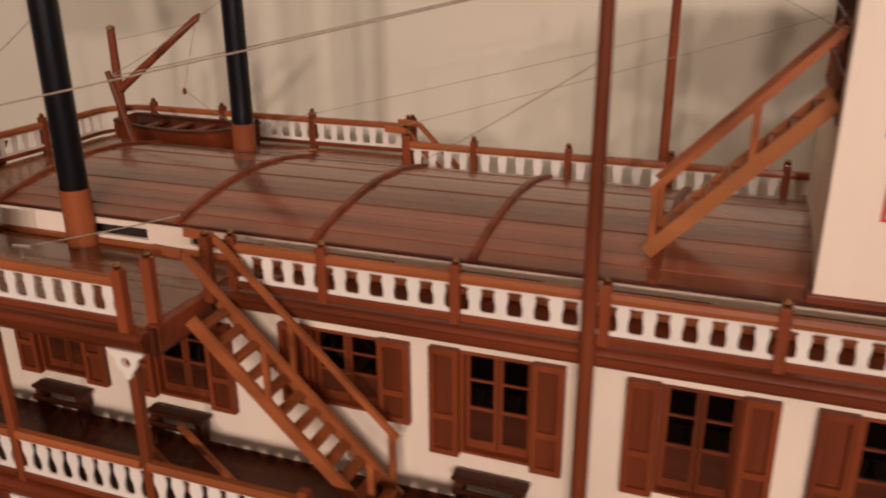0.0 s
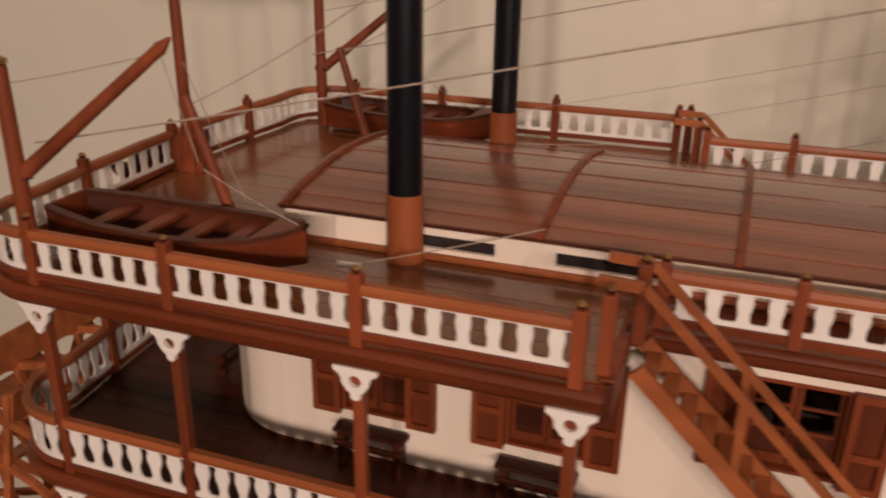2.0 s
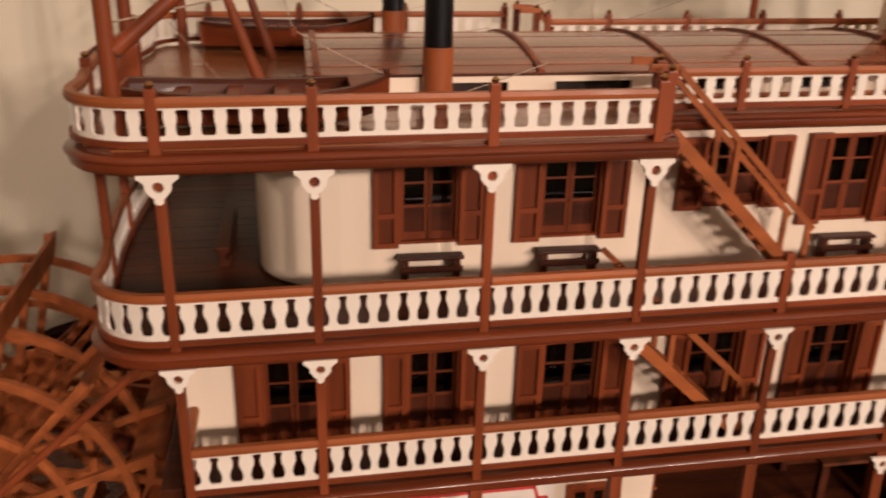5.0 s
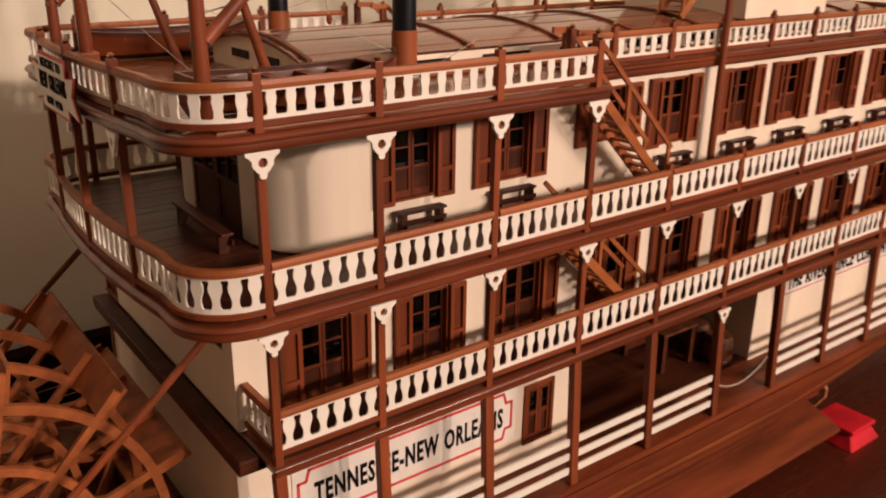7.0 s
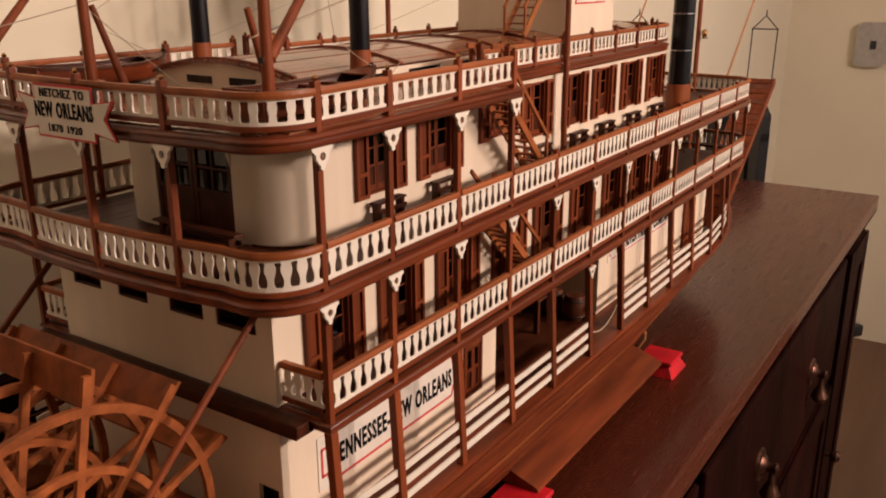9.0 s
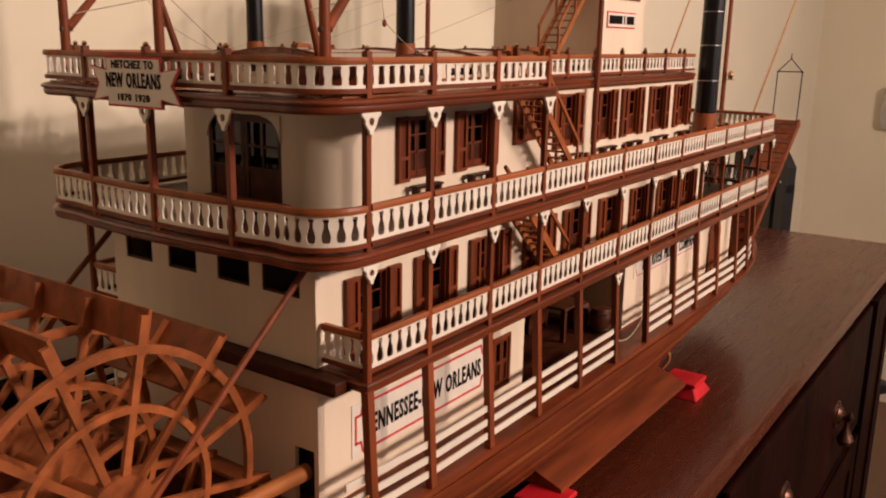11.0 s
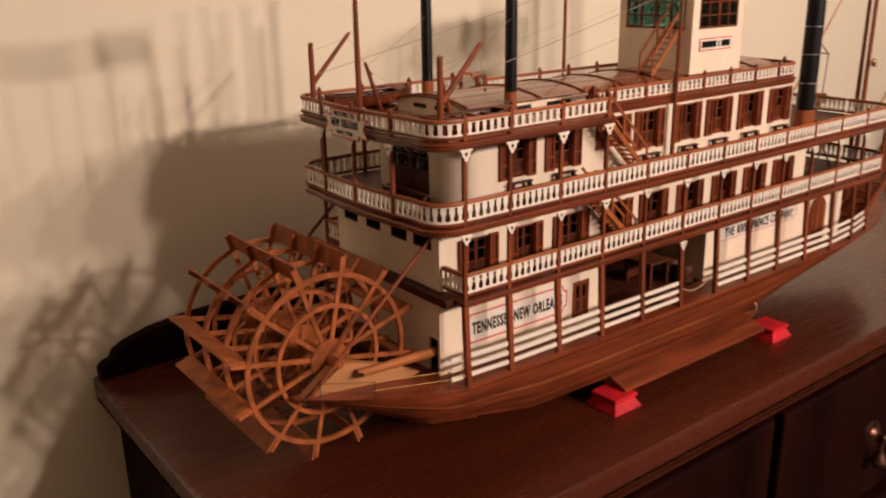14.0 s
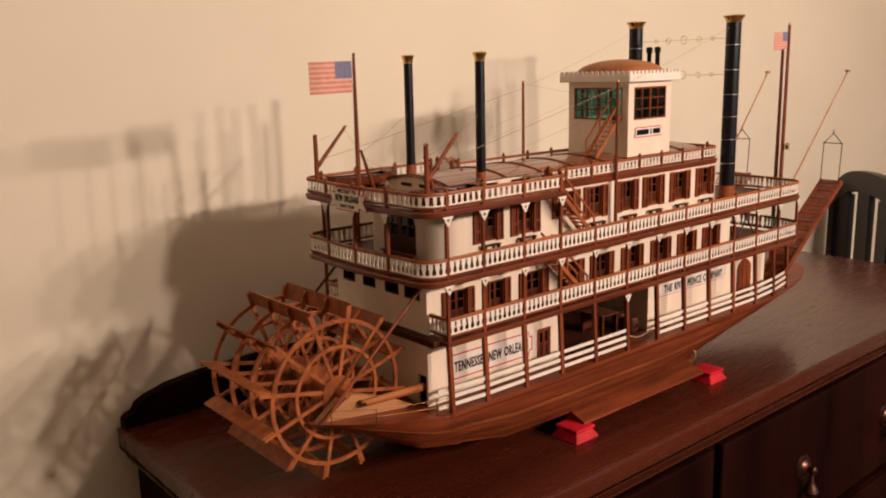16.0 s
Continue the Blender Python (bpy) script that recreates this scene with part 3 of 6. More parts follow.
# hull ---------------------------------------------------------------
def hull():
    h = new("hull")
    h.parent = boat
    tagged(h, "planked mahogany hull with a lighter strake")
    xs = [-0.022, 0.0, 0.05, 0.1, 0.2, 0.3, 0.4, 0.5, 0.56, 0.62, 0.68, 0.73, 0.77, 0.81, 0.84, 0.87, 0.89, 0.905, 0.917, 0.9235]

    def half(x):
        return 0.134 + 0.1 * min(0, x) if x < 0.56 else 0.134 * math.sqrt(max(0.0, 1 - ((x - 0.56) / 0.365) ** 2))

    def chine(x):
        return half(x) * (0.80 if x < 0.4 else max(0.12, 0.80 - 1.35 * (x - 0.4) ** 1.15))

    def low(x):
        if x < 0.1:
            return 0.021 + 0.22 * (0.1 - x)
        return 0.021 - 0.03 * (min(x, 0.2) - 0.1) if x < 0.4 else 0.018 + 0.055 * ((x - 0.4) / 0.52) ** 1.4

    def at(x, f):
        """f runs from the deck edge (0) to the keel (1)."""
        b, c, zl = half(x), chine(x), low(x)
        zt = 0.0865
        if f < 0.85:
            u = f / 0.85
            return (b + (c - b) * u ** 1.7, zt + (zl - zt) * u)
        u = (f - 0.85) / 0.15
        return (c * (1 - u * 0.98), zl - 0.004 * u)

    bands = [(0.0, 0.10, EDGE), (0.10, 0.36, WOOD), (0.36, 0.46, STRAKE), (0.46, 0.62, WOOD), (0.62, 0.78, WOOD), (0.78, 0.92, WOOD), (0.92, 1.0, WOOD_DARK)]
    for side in (-1, 1):
        for f0, f1, mat in bands:
            bm = bmesh.new()
            grid = []
            for x in xs:
                row = []
                for k in range(4):
                    f = f0 + (f1 - f0) * k / 3
                    y, z = at(x, f + (0.004 if k == 0 else -0.004 if k == 3 else 0))
                    bulge = 0.0008 if k in (1, 2) else 0.0
                    row.append(bm.verts.new((x, side * (y + bulge), z)))
                grid.append(row)
            for r, t in zip(grid, grid[1:]):
                for a in range(3):
                    bm.faces.new((r[a], r[a + 1], t[a + 1], t[a]))
            part("strake", bm, mat, h, "lighter wooden strake" if mat is STRAKE else "", smooth=True)
    bm = bmesh.new()
    rows = []
    for x in xs:
        rows.append([bm.verts.new((x, s * (max(0.001, at(x, f)[0] - 0.003)), at(x, f)[1])) for s, f in ((-1, 0.02), (-1, 0.5), (-1, 0.85), (-1, 0.99), (1, 0.99), (1, 0.85), (1, 0.5), (1, 0.02))])
    for r, t in zip(rows, rows[1:]):
        for a in range(8):
            bm.faces.new((r[a], r[(a + 1) % 8], t[(a + 1) % 8], t[a]))
    bm.faces.new(rows[0]), bm.faces.new(rows[-1])
    part("core", bm, WOOD_DARK, h)
    # main deck and its rim
    bm = bmesh.new()
    outline = [(-0.024, -0.12), (0, -0.137)] + [(x, -half(x) - 0.004) for x in xs[2:]]
    prism(bm, loop(outline), 0.0845, MAIN)
    part("main_deck", bm, WOOD, h)
    # two long arms that carry the wheel
    for side in (-1, 1):
        bm = bmesh.new()
        rows, band = [], []
        for x, yo, yi, zt, zb in ((0.03, 0.1342, 0.095, 0.0842, 0.0352), (0.0, 0.1342, 0.090, 0.0842, 0.0415), (-0.024, 0.1340, 0.084, 0.0885, 0.0470), (-0.04, 0.1310, 0.080, 0.0915, 0.0540), (-0.06, 0.1265, 0.0765, 0.094, 0.0640),
                                  (-0.09, 0.117, 0.0755, 0.098, 0.0790), (-0.12, 0.102, 0.0755, 0.1015, 0.0930), (-0.14, 0.090, 0.0755, 0.1040, 0.0990), (-0.148, 0.085, 0.0755, 0.105, 0.1020)):
            d = min(0.2 * yo, yo - yi - 0.001)
            rows.append([bm.verts.new((x, side * a, z)) for a, z in ((yi, zt), (yo, zt), (yo - 0.168 * d, zt - 0.35 * (zt - zb)), (yo - 0.613 * d, zt - 0.75 * (zt - zb)), (yo - d, zb), (yi, zb))])
            band.append([(x, yo - d * u ** 1.7, zt - u * (zt - zb)) for u in (0.41, 0.52)])
        for r, t in zip(rows, rows[1:]):
            for a in range(6):
                bm.faces.new((r[a], r[(a + 1) % 6], t[(a + 1) % 6], t[a]))
        bm.faces.new(rows[0]), bm.faces.new(rows[-1])
        part("wheel_arm", bm, WOOD, h, "tapered timber arm beside the wheel", smooth=True)
        bm = bmesh.new()
        grid = []
        for (xa, ya, za), (xb, yb, zb) in band[1:]:
            ym, zm = (ya + yb) / 2 + 0.0006, (za + zb) / 2
            grid.append([bm.verts.new((xa, side * (ya - 0.0002), za)), bm.verts.new((xa, side * ym, zm)), bm.verts.new((xb, side * (yb - 0.0005), zb))])
        for r, t in zip(grid, grid[1:]):
            for a in range(2):
                bm.faces.new((r[a], r[a + 1], t[a + 1], t[a]))
        part("strake", bm, STRAKE, h, "lighter wooden strake")
    return h


hull()


# rails, posts and brackets ------------------------------------------
def post(name, x, y, z0, z1, r=0.0018, mat=WOOD_Z, parent=boat, knob=False, lean=0.0):
    """A square post; lean is how far its foot stands out from its head."""
    bm = bmesh.new()
    box(bm, x - r, x + r, y - r, y + r, z0, z1, 0.0004)
    for v in bm.verts:
        v.co.y += lean * (z1 - v.co.z) / (z1 - z0)
    ob = part(name, bm, mat, parent)
    if knob:
        bm = bmesh.new()
        lathe(bm, (x, y, z1), ((0.0008, 0), (0.0014, 0.0006), (0.0015, 0.0013), (0.0009, 0.0021), (0.0002, 0.0024)), 8)
        part("knob", bm, OLD_BRASS, ob, "tiny brass knob", smooth=True)
    return ob


def bracket(x, y, ztop, along, s=1.0):
    """A white sawn bracket with a round hole at the head of a post; along: flat direction of the board."""
    prof = [(0, 0), (0.0068, 0), (0.0068, -0.0013), (0.0058, -0.0019), (0.0049, -0.0027), (0.0043, -0.0036), (0.0043, -0.0048), (0.0039, -0.0058), (0.0032, -0.0064), (0.0029, -0.0071), (0.0022, -0.0077), (0.0015, -0.0082), (0.0015, -0.0095), (0.0008, -0.0102), (0, -0.0104)]
    ring = [V((a * s, 0, b * s)) for a, b in prof] + [V((-a * s, 0, b * s)) for a, b in prof[::-1][1:-1]]
    hole = [V((0.0019 * math.cos(k * math.tau / 10) * s, 0, (-0.0042 + 0.0019 * math.sin(k * math.tau / 10)) * s)) for k in range(10)]
    bm = bmesh.new()
    d = V((*along, 0)).normalized()
    side = V((-d.y, d.x, 0))
    th = 0.0008

    def place(p, o):
        return V((x, y, ztop)) + d * p.x + V((0, 0, p.z)) + side * o
    outer = {o: [bm.verts.new(place(p, o)) for p in ring] for o in (-th, th)}
    inner = {o: [bm.verts.new(place(p, o)) for p in hole] for o in (-th, th)}
    for o in (-th, th):
        es = []
        for r in (outer[o], inner[o]):
            for i in range(len(r)):
                es.append(bm.edges.new((r[i], r[(i + 1) % len(r)])))
        bmesh.ops.triangle_fill(bm, use_beauty=True, use_dissolve=False, edges=es)
    for r0, r1 in ((outer[-th], outer[th]), (inner[-th], inner[th])):
        for i in range(len(r0)):
            bm.faces.new((r0[i], r0[(i + 1) % len(r0)], r1[(i + 1) % len(r0)], r1[i]))
    part("bracket", bm, WHITE_FRET, boat, "white sawn bracket with a round hole")


def rail_run(way, stops, z_deck, zw0, zw1, cap, pitch=0.0074, mat_cap=CAP, foot=True, prof=BOTTLE):
    """White sawn panels between stops on a way, with a cap rail above and a foot rail below."""
    for s0, s1 in zip(stops, stops[1:]):
        a, b = s0 + 0.0016, s1 - 0.0016
        if b - a < 0.006:
            continue
        rail = new("railing")
        rail.parent = boat
        bm = bmesh.new()
        fretwork(bm, way, a, b, zw0, zw1, max(1, round((b - a) / pitch)), prof)
        part("fretwork_panel", bm, WHITE_FRET, rail, "white sawn baluster panel")
        bm = bmesh.new()
        sweep(bm, way.cut(a, b), ((-0.0017, zw1), (0.0017, zw1), (0.0019, zw1 + cap * 0.5), (0.0014, zw1 + cap), (-0.0014, zw1 + cap), (-0.0019, zw1 + cap * 0.5)))
        part("cap_rail", bm, mat_cap, rail)
        if foot:
            bm = bmesh.new()
            sweep(bm, way.cut(a, b), ((-0.0017, zw0 - 0.0022), (0.0017, zw0 - 0.0022), (0.0017, zw0), (-0.0017, zw0)))
            part("foot_rail", bm, WOOD, rail)
        tagged(rail, "white fretwork railing with a cherry cap rail")


def main_y(x):
    """The line of the main-deck posts, which draws in towards the bow."""
    return YP if x < 0.64 else 0.1235 if x < 0.69 else 0.1115


LEAN = 0.0045                                # the feet of the main-deck posts stand out from their heads
mid_way = {s: Way([(x, s * -y) for x, y in MID_HALF]) for s in (-1, 1)}
top_aft = {s: Way([(x, s * -y) for x, y in clean(STERN_HALF + [(0.1745, -YP)])]) for s in (-1, 1)}
low_way = {s: Way([(x, s * -y) for x, y in BOW_HALF]) for s in (-1, 1)}
for s in (-1, 1):
    # upper gallery
    w = mid_way[s]
    stops = [0.0, w.near(-0.0315, s * 0.064)] + [w.near(x, s * YP) for x in POSTS[:-1]] + [w.near(0.738, s * 0.1262)] + [w.near(0.760, s * 0.05), w.length]
    rail_run(w, stops, MID, 0.2395, 0.2545, 0.0032)
    # lower gallery
    w = Way([(0.0, s * YP), (0.723, s * YP)] + [(x, s * -y) for x, y in BOW_HALF[1:]])
    stops = [w.near(x, s * YP) for x in POSTS[:-1]] + [w.near(0.738, s * 0.1262), w.near(0.760, s * 0.05), w.length]
    rail_run(w, stops, LOW, 0.1735, 0.1890, 0.0032)
    w = Way([(0.0, s * 0.0955), (0.0, s * (YP - 0.002))])
    rail_run(w, [0, w.length], LOW, 0.1735, 0.1890, 0.0032)
    # top deck, around the stern
    w = top_aft[s]
    stops = [0.0, w.near(-0.0315, s * 0.064)] + [w.near(x, s * YP) for x in (0.0, 0.051, 0.113, 0.174)]
    rail_run(w, stops, TOP, 0.3125, 0.3235, 0.0031, 0.0082, prof=SQUAT)
    # top deck, along the narrow part
    w = Way([(0.186, s * 0.0872), (0.545, s * 0.0872)] + [(x, s * -y) for x, y in arc(0.545, -0.068, 0.0192, -90, -5, 6, 0.021)[1:]] + [(0.567, 0.0)])
    xs = [0.190, 0.226, 0.274, 0.322, 0.372, 0.421, 0.470, 0.519]
    stops = [w.near(x, s * 0.0872) for x in xs] + [w.near(0.562, s * 0.06), w.length]
    rail_run(w, stops, TOP, 0.3125, 0.3235, 0.0031, 0.0082, prof=SQUAT)
    for x in xs:
        post("rail_post", x, s * 0.0878, TOP, 0.3295, 0.0017, knob=True)
    post("rail_post", 0.5645, s * 0.064, TOP, 0.3295, 0.0017, knob=True)
    for x in (0.0, 0.051, 0.113, 0.174):
        post("rail_post", x, s * (YP + 0.0005), TOP - 0.003, 0.3295, 0.0019, knob=True)
    post("rail_post", -0.0315, s * 0.064, TOP - 0.003, 0.3295, 0.0019, knob=True)
    # posts under the top deck
    for x in POSTS[:4]:
        post("post", x, s * YP, MID - 0.002, 0.301)
        bracket(x, s * (YP + 0.0028), 0.3015, (1, 0))
    post("post", -0.0315, s * 0.064, MID - 0.002, 0.301)
    bracket(-0.0345, s * 0.064, 0.3015, (0, 1))
    for x in POSTS[4:12]:
        post("rail_post", x, s * YP, MID - 0.002, 0.2605, 0.0018)
    # posts under the upper gallery
    for x in POSTS:
        yy = YP if x < 0.73 else 0.1265
        post("post", x, s * yy, LOW - 0.002, 0.228)
        bracket(x, s * (yy + 0.0028), 0.2283, (1, 0), 0.92)
        # stout posts of the main deck
        post("post", x, s * main_y(x), MAIN, 0.162, 0.0026, lean=s * LEAN)
    bracket(0.300, s * (YP + 0.0033), 0.160, (1, 0), 0.85)
post("rail_post", -0.034, 0, TOP - 0.003, 0.3295, 0.0019, knob=True)
post("post", -0.034, 0, MID - 0.002, 0.301)
bracket(-0.037, 0, 0.3015, (0, 1))

# white slat rails of the main deck
for s in (-1, 1):
    for k, (xa, xb) in enumerate(zip(POSTS, POSTS[1:])):
        if k == 5:
            continue
        rail = new("slat_railing")
        rail.parent = boat
        tagged(rail, "three white painted slats between posts")
        for z in (0.0945, 0.1035, 0.1125):
            bm = bmesh.new()
            ya, yb = main_y(xa), main_y(xb)
            a, b = (xa + 0.0027 if k else -0.016), xb - 0.0027
            if k == 0:
                ya = YP - 0.004
            out = LEAN * (0.160 - z) / 0.072
            ya, yb = ya + out - 0.0006, yb + out - 0.0006
            extrude(bm, [(a, s * ya, z), (b, s * yb, z), (b, s * yb, z + 0.0042), (a, s * ya, z + 0.0042)], (0, s * 0.0012, 0))
            part("slat", bm, WHITE_FRET, rail)


# cabins ----------------------------------------------------------------
def pierced(bm, x0, x1, y0, y1, z0, z1, holes, turned=False):
    """A straight wall with openings that go through it, as one sheet."""
    xs = sorted({x0, x1} | {v for h in holes for v in h[:2]})
    zs = sorted({z0, z1} | {v for h in holes for v in h[2:]})
    full = {}
    for i in range(len(xs) - 1):
        for j in range(len(zs) - 1):
            cx, cz = (xs[i] + xs[i + 1]) / 2, (zs[j] + zs[j + 1]) / 2
            full[i, j] = not any(a < cx < b and c < cz < d for a, b, c, d in holes)
    vs = {}

    def at(i, j, y):
        if (i, j, y) not in vs:
            vs[i, j, y] = bm.verts.new((y, xs[i], zs[j]) if turned else (xs[i], y, zs[j]))
        return vs[i, j, y]
    for (i, j), solid in full.items():
        if not solid:
            continue
        for y in (y0, y1):
            bm.faces.new((at(i, j, y), at(i + 1, j, y), at(i + 1, j + 1, y), at(i, j + 1, y)))
        for di, dj, p, q in ((-1, 0, (i, j), (i, j + 1)), (1, 0, (i + 1, j), (i + 1, j + 1)), (0, -1, (i, j), (i + 1, j)), (0, 1, (i, j + 1), (i + 1, j + 1))):
            if not full.get((i + di, j + dj)):
                bm.faces.new((at(*p, y0), at(*q, y0), at(*q, y1), at(*p, y1)))


def window(x0, x1, z0, z1, y):
    """A double casement with glazed upper panes, set back between two thick panelled shutters, on a wall that faces the starboard side at y."""
    win = new("window")
    win.parent = boat
    tagged(win, "mahogany double casement between panelled shutters")
    w = x1 - x0
    sw = w * 0.23
    a, b = x0 + sw, x1 - sw
    bm = bmesh.new()
    fr = 0.0011
    for q in ((a, a + fr, z0, z1), (b - fr, b, z0, z1), (a + fr, b - fr, z0, z0 + fr), (a + fr, b - fr, z1 - fr, z1)):
        box(bm, q[0], q[1], y - 0.0006, y + 0.0044, q[2], q[3])
    part("frame", bm, SHUTTER, win)
    mid = (a + b) / 2
    for p, q in ((a + fr, mid - 0.0002), (mid + 0.0002, b - fr)):
        bm = bmesh.new()
        st = 0.0014
        zb, zt = z0 + fr, z1 - fr
        zm = zb + (zt - zb) * 0.42
        zp = (zm + zt) / 2
        for r in ((p, p + st, zb, zt), (q - st, q, zb, zt), (p + st, q - st, zb, zb + 0.0032), (p + st, q - st, zt - 0.0016, zt), (p + st, q - st, zm - 0.0006, zm + 0.0006), (p + st, q - st, zp - 0.0004, zp + 0.0004)):
            box(bm, r[0], r[1], y + 0.0026, y + 0.0042, r[2], r[3])
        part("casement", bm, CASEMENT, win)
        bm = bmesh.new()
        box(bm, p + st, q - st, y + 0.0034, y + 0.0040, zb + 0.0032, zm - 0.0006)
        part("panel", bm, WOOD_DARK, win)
        for za, zc in ((zm + 0.0006, zp - 0.0004), (zp + 0.0004, zt - 0.0016)):
            bm = bmesh.new()
            box(bm, p + st, q - st, y + 0.0034, y + 0.0037, za, zc)
            part("pane", bm, PANE, win, "dark glass pane")
    bm = bmesh.new()
    lathe(bm, (mid, y + 0.0026, zm), ((0.0005, 0), (0.0006, -0.0012), (0.0003, -0.0016)), 6, "y")
    part("knob", bm, BRASS, win)
    th, st = 0.0031, 0.0021
    zs = (z0 - 0.0008, z1 + 0.0006)
    zm = zs[0] + (zs[1] - zs[0]) * 0.37
    for p, q in ((x0, a - 0.0001), (b + 0.0001, x1)):
        bm = bmesh.new()
        for r in ((p, p + st, zs[0], zs[1]), (q - st, q, zs[0], zs[1]), (p + st, q - st, zs[0], zs[0] + 0.0022), (p + st, q - st, zs[1] - 0.0022, zs[1]), (p + st, q - st, zm - 0.0011, zm + 0.0011)):
            box(bm, r[0], r[1], y - th, y - 0.0002, r[2], r[3])
        part("shutter", bm, SHUTTER, win, "panelled shutter")
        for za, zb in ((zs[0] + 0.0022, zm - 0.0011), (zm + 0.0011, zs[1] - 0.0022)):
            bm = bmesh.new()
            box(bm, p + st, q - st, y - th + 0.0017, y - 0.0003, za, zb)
            part("shutter_panel", bm, SHUTTER_SHADE, win)
    return win


L3W = [(0.075, 0.121, 0.2550, 0.2915), (0.134, 0.183, 0.2550, 0.2915), (0.205, 0.256, 0.2660, 0.2965), (0.2635, 0.3105, 0.2570, 0.2970), (0.330, 0.375, 0.2570, 0.2970), (0.385, 0.433, 0.2570, 0.2970), (0.447, 0.495, 0.2570, 0.2970), (0.510, 0.556, 0.2570, 0.2970)]
L2W = [(0.017, 0.064, 0.170, 0.2105), (0.078, 0.121, 0.170, 0.2105), (0.136, 0.186, 0.170, 0.2105), (0.205, 0.252, 0.170, 0.2105), (0.264, 0.311, 0.170, 0.2105), (0.327, 0.374, 0.170, 0.2105), (0.391, 0.437, 0.170, 0.2105), (0.453, 0.499, 0.170, 0.2105), (0.515, 0.560, 0.170, 0.2105)]


def glazed_hole(q):
    s = (q[1] - q[0]) * 0.23
    return (q[0] + s, q[1] - s, q[2], q[3])


# third storey, with rounded corners at the stern
Y3, Y2, Y1 = -0.083, -0.0955, -0.1000
cab3 = new("upper_cabin")
cab3.parent = boat
tagged(cab3, "cream painted upper cabin with rounded aft corners")
bm = bmesh.new()
pierced(bm, 0.062, 0.563, Y3, Y3 + 0.003, MID - 0.0002, 0.3012, [glazed_hole(q) for q in L3W])
part("side_wall", bm, WHITE, cab3)
bm = bmesh.new()
half3 = [(0.028, -0.048)] + arc(0.062, Y3 + 0.037, 0.037, 180, 270, 8, 0.034)[1:]
sweep(bm, half3, ((0, MID - 0.0002), (0.003, MID - 0.0002), (0.003, 0.3012), (0, 0.3012)))
part("rounded_corner", bm, WHITE, cab3, smooth=True)
bm = bmesh.new()
sweep(bm, mirrored(half3)[::-1], ((0, MID - 0.0002), (0.003, MID - 0.0002), (0.003, 0.3012), (0, 0.3012)))
part("rounded_corner", bm, WHITE, cab3, smooth=True)
bm = bmesh.new()
pierced(bm, -0.048, 0.048, 0.028, 0.031, MID, 0.3012, [(-0.034, 0.034, MID, 0.2925)], True)
part("aft_wall", bm, WHITE, cab3)
bm = bmesh.new()
box(bm, 0.062, 0.563, -Y3 - 0.003, -Y3, MID - 0.0002, 0.3012)
part("side_wall", bm, WHITE, cab3)
bm = bmesh.new()
box(bm, 0.560, 0.563, Y3 + 0.003, -Y3 - 0.003, MID, 0.3012)
part("front_wall", bm, WHITE, cab3)
# a near-black block fills each cabin, to give the shade behind its windows
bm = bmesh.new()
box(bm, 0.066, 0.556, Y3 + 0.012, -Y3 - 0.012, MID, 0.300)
part("shade_block", bm, INNER_SHADE, cab3)
bm = bmesh.new()
sweep(bm, half3 + [(0.563, Y3)], ((0.0001, MID), (-0.0010, MID), (-0.0010, MID + 0.0012), (0.0001, MID + 0.0012)))
part("skirting", bm, WOOD_DARK, cab3)
for q in L3W:
    window(*q, Y3)
# glazed double door in the aft wall
door = new("aft_door")
door.parent = boat
tagged(door, "dark glazed double door with an arched head")
for ya, yb in ((-0.0335, -0.0003), (0.0003, 0.0335)):
    bm = bmesh.new()
    for a, b, c, d in ((ya, ya + 0.003, MID, 0.292), (yb - 0.003, yb, MID, 0.292), (ya + 0.003, yb - 0.003, MID, MID + 0.004), (ya + 0.003, yb - 0.003, 0.288, 0.292), (ya + 0.003, yb - 0.003, 0.260, 0.2625), (ya + 0.003, yb - 0.003, 0.274, 0.2752), ((ya + yb) / 2 - 0.0006, (ya + yb) / 2 + 0.0006, 0.2625, 0.288)):
        box(bm, 0.0285, 0.0305, a, b, c, d)
    part("leaf", bm, WOOD_DARK, door)
    bm = bmesh.new()
    box(bm, 0.0292, 0.0302, ya + 0.003, yb - 0.003, MID + 0.004, 0.260)
    part("panel", bm, WOOD_DARK, door)
    bm = bmesh.new()
    box(bm, 0.0296, 0.0299, ya + 0.003, yb - 0.003, 0.2625, 0.288)
    part("pane", bm, PANE, door, "dark glass pane")

# white spandrels that round the head of the door
for s in (-1, 1):
    bm = bmesh.new()
    head = [(s * 0.0345, 0.2930), (s * 0.0345, 0.2780)] + [(s * (0.018 + 0.016 * math.cos(radians(a))), 0.2780 + 0.0140 * math.sin(radians(a))) for a in (10, 25, 40, 55, 70, 90)] + [(s * 0.018, 0.2930)]
    extrude(bm, [(0.0268, y, z) for y, z in head], (0.0012, 0, 0))
    part("spandrel", bm, WHITE, cab3)

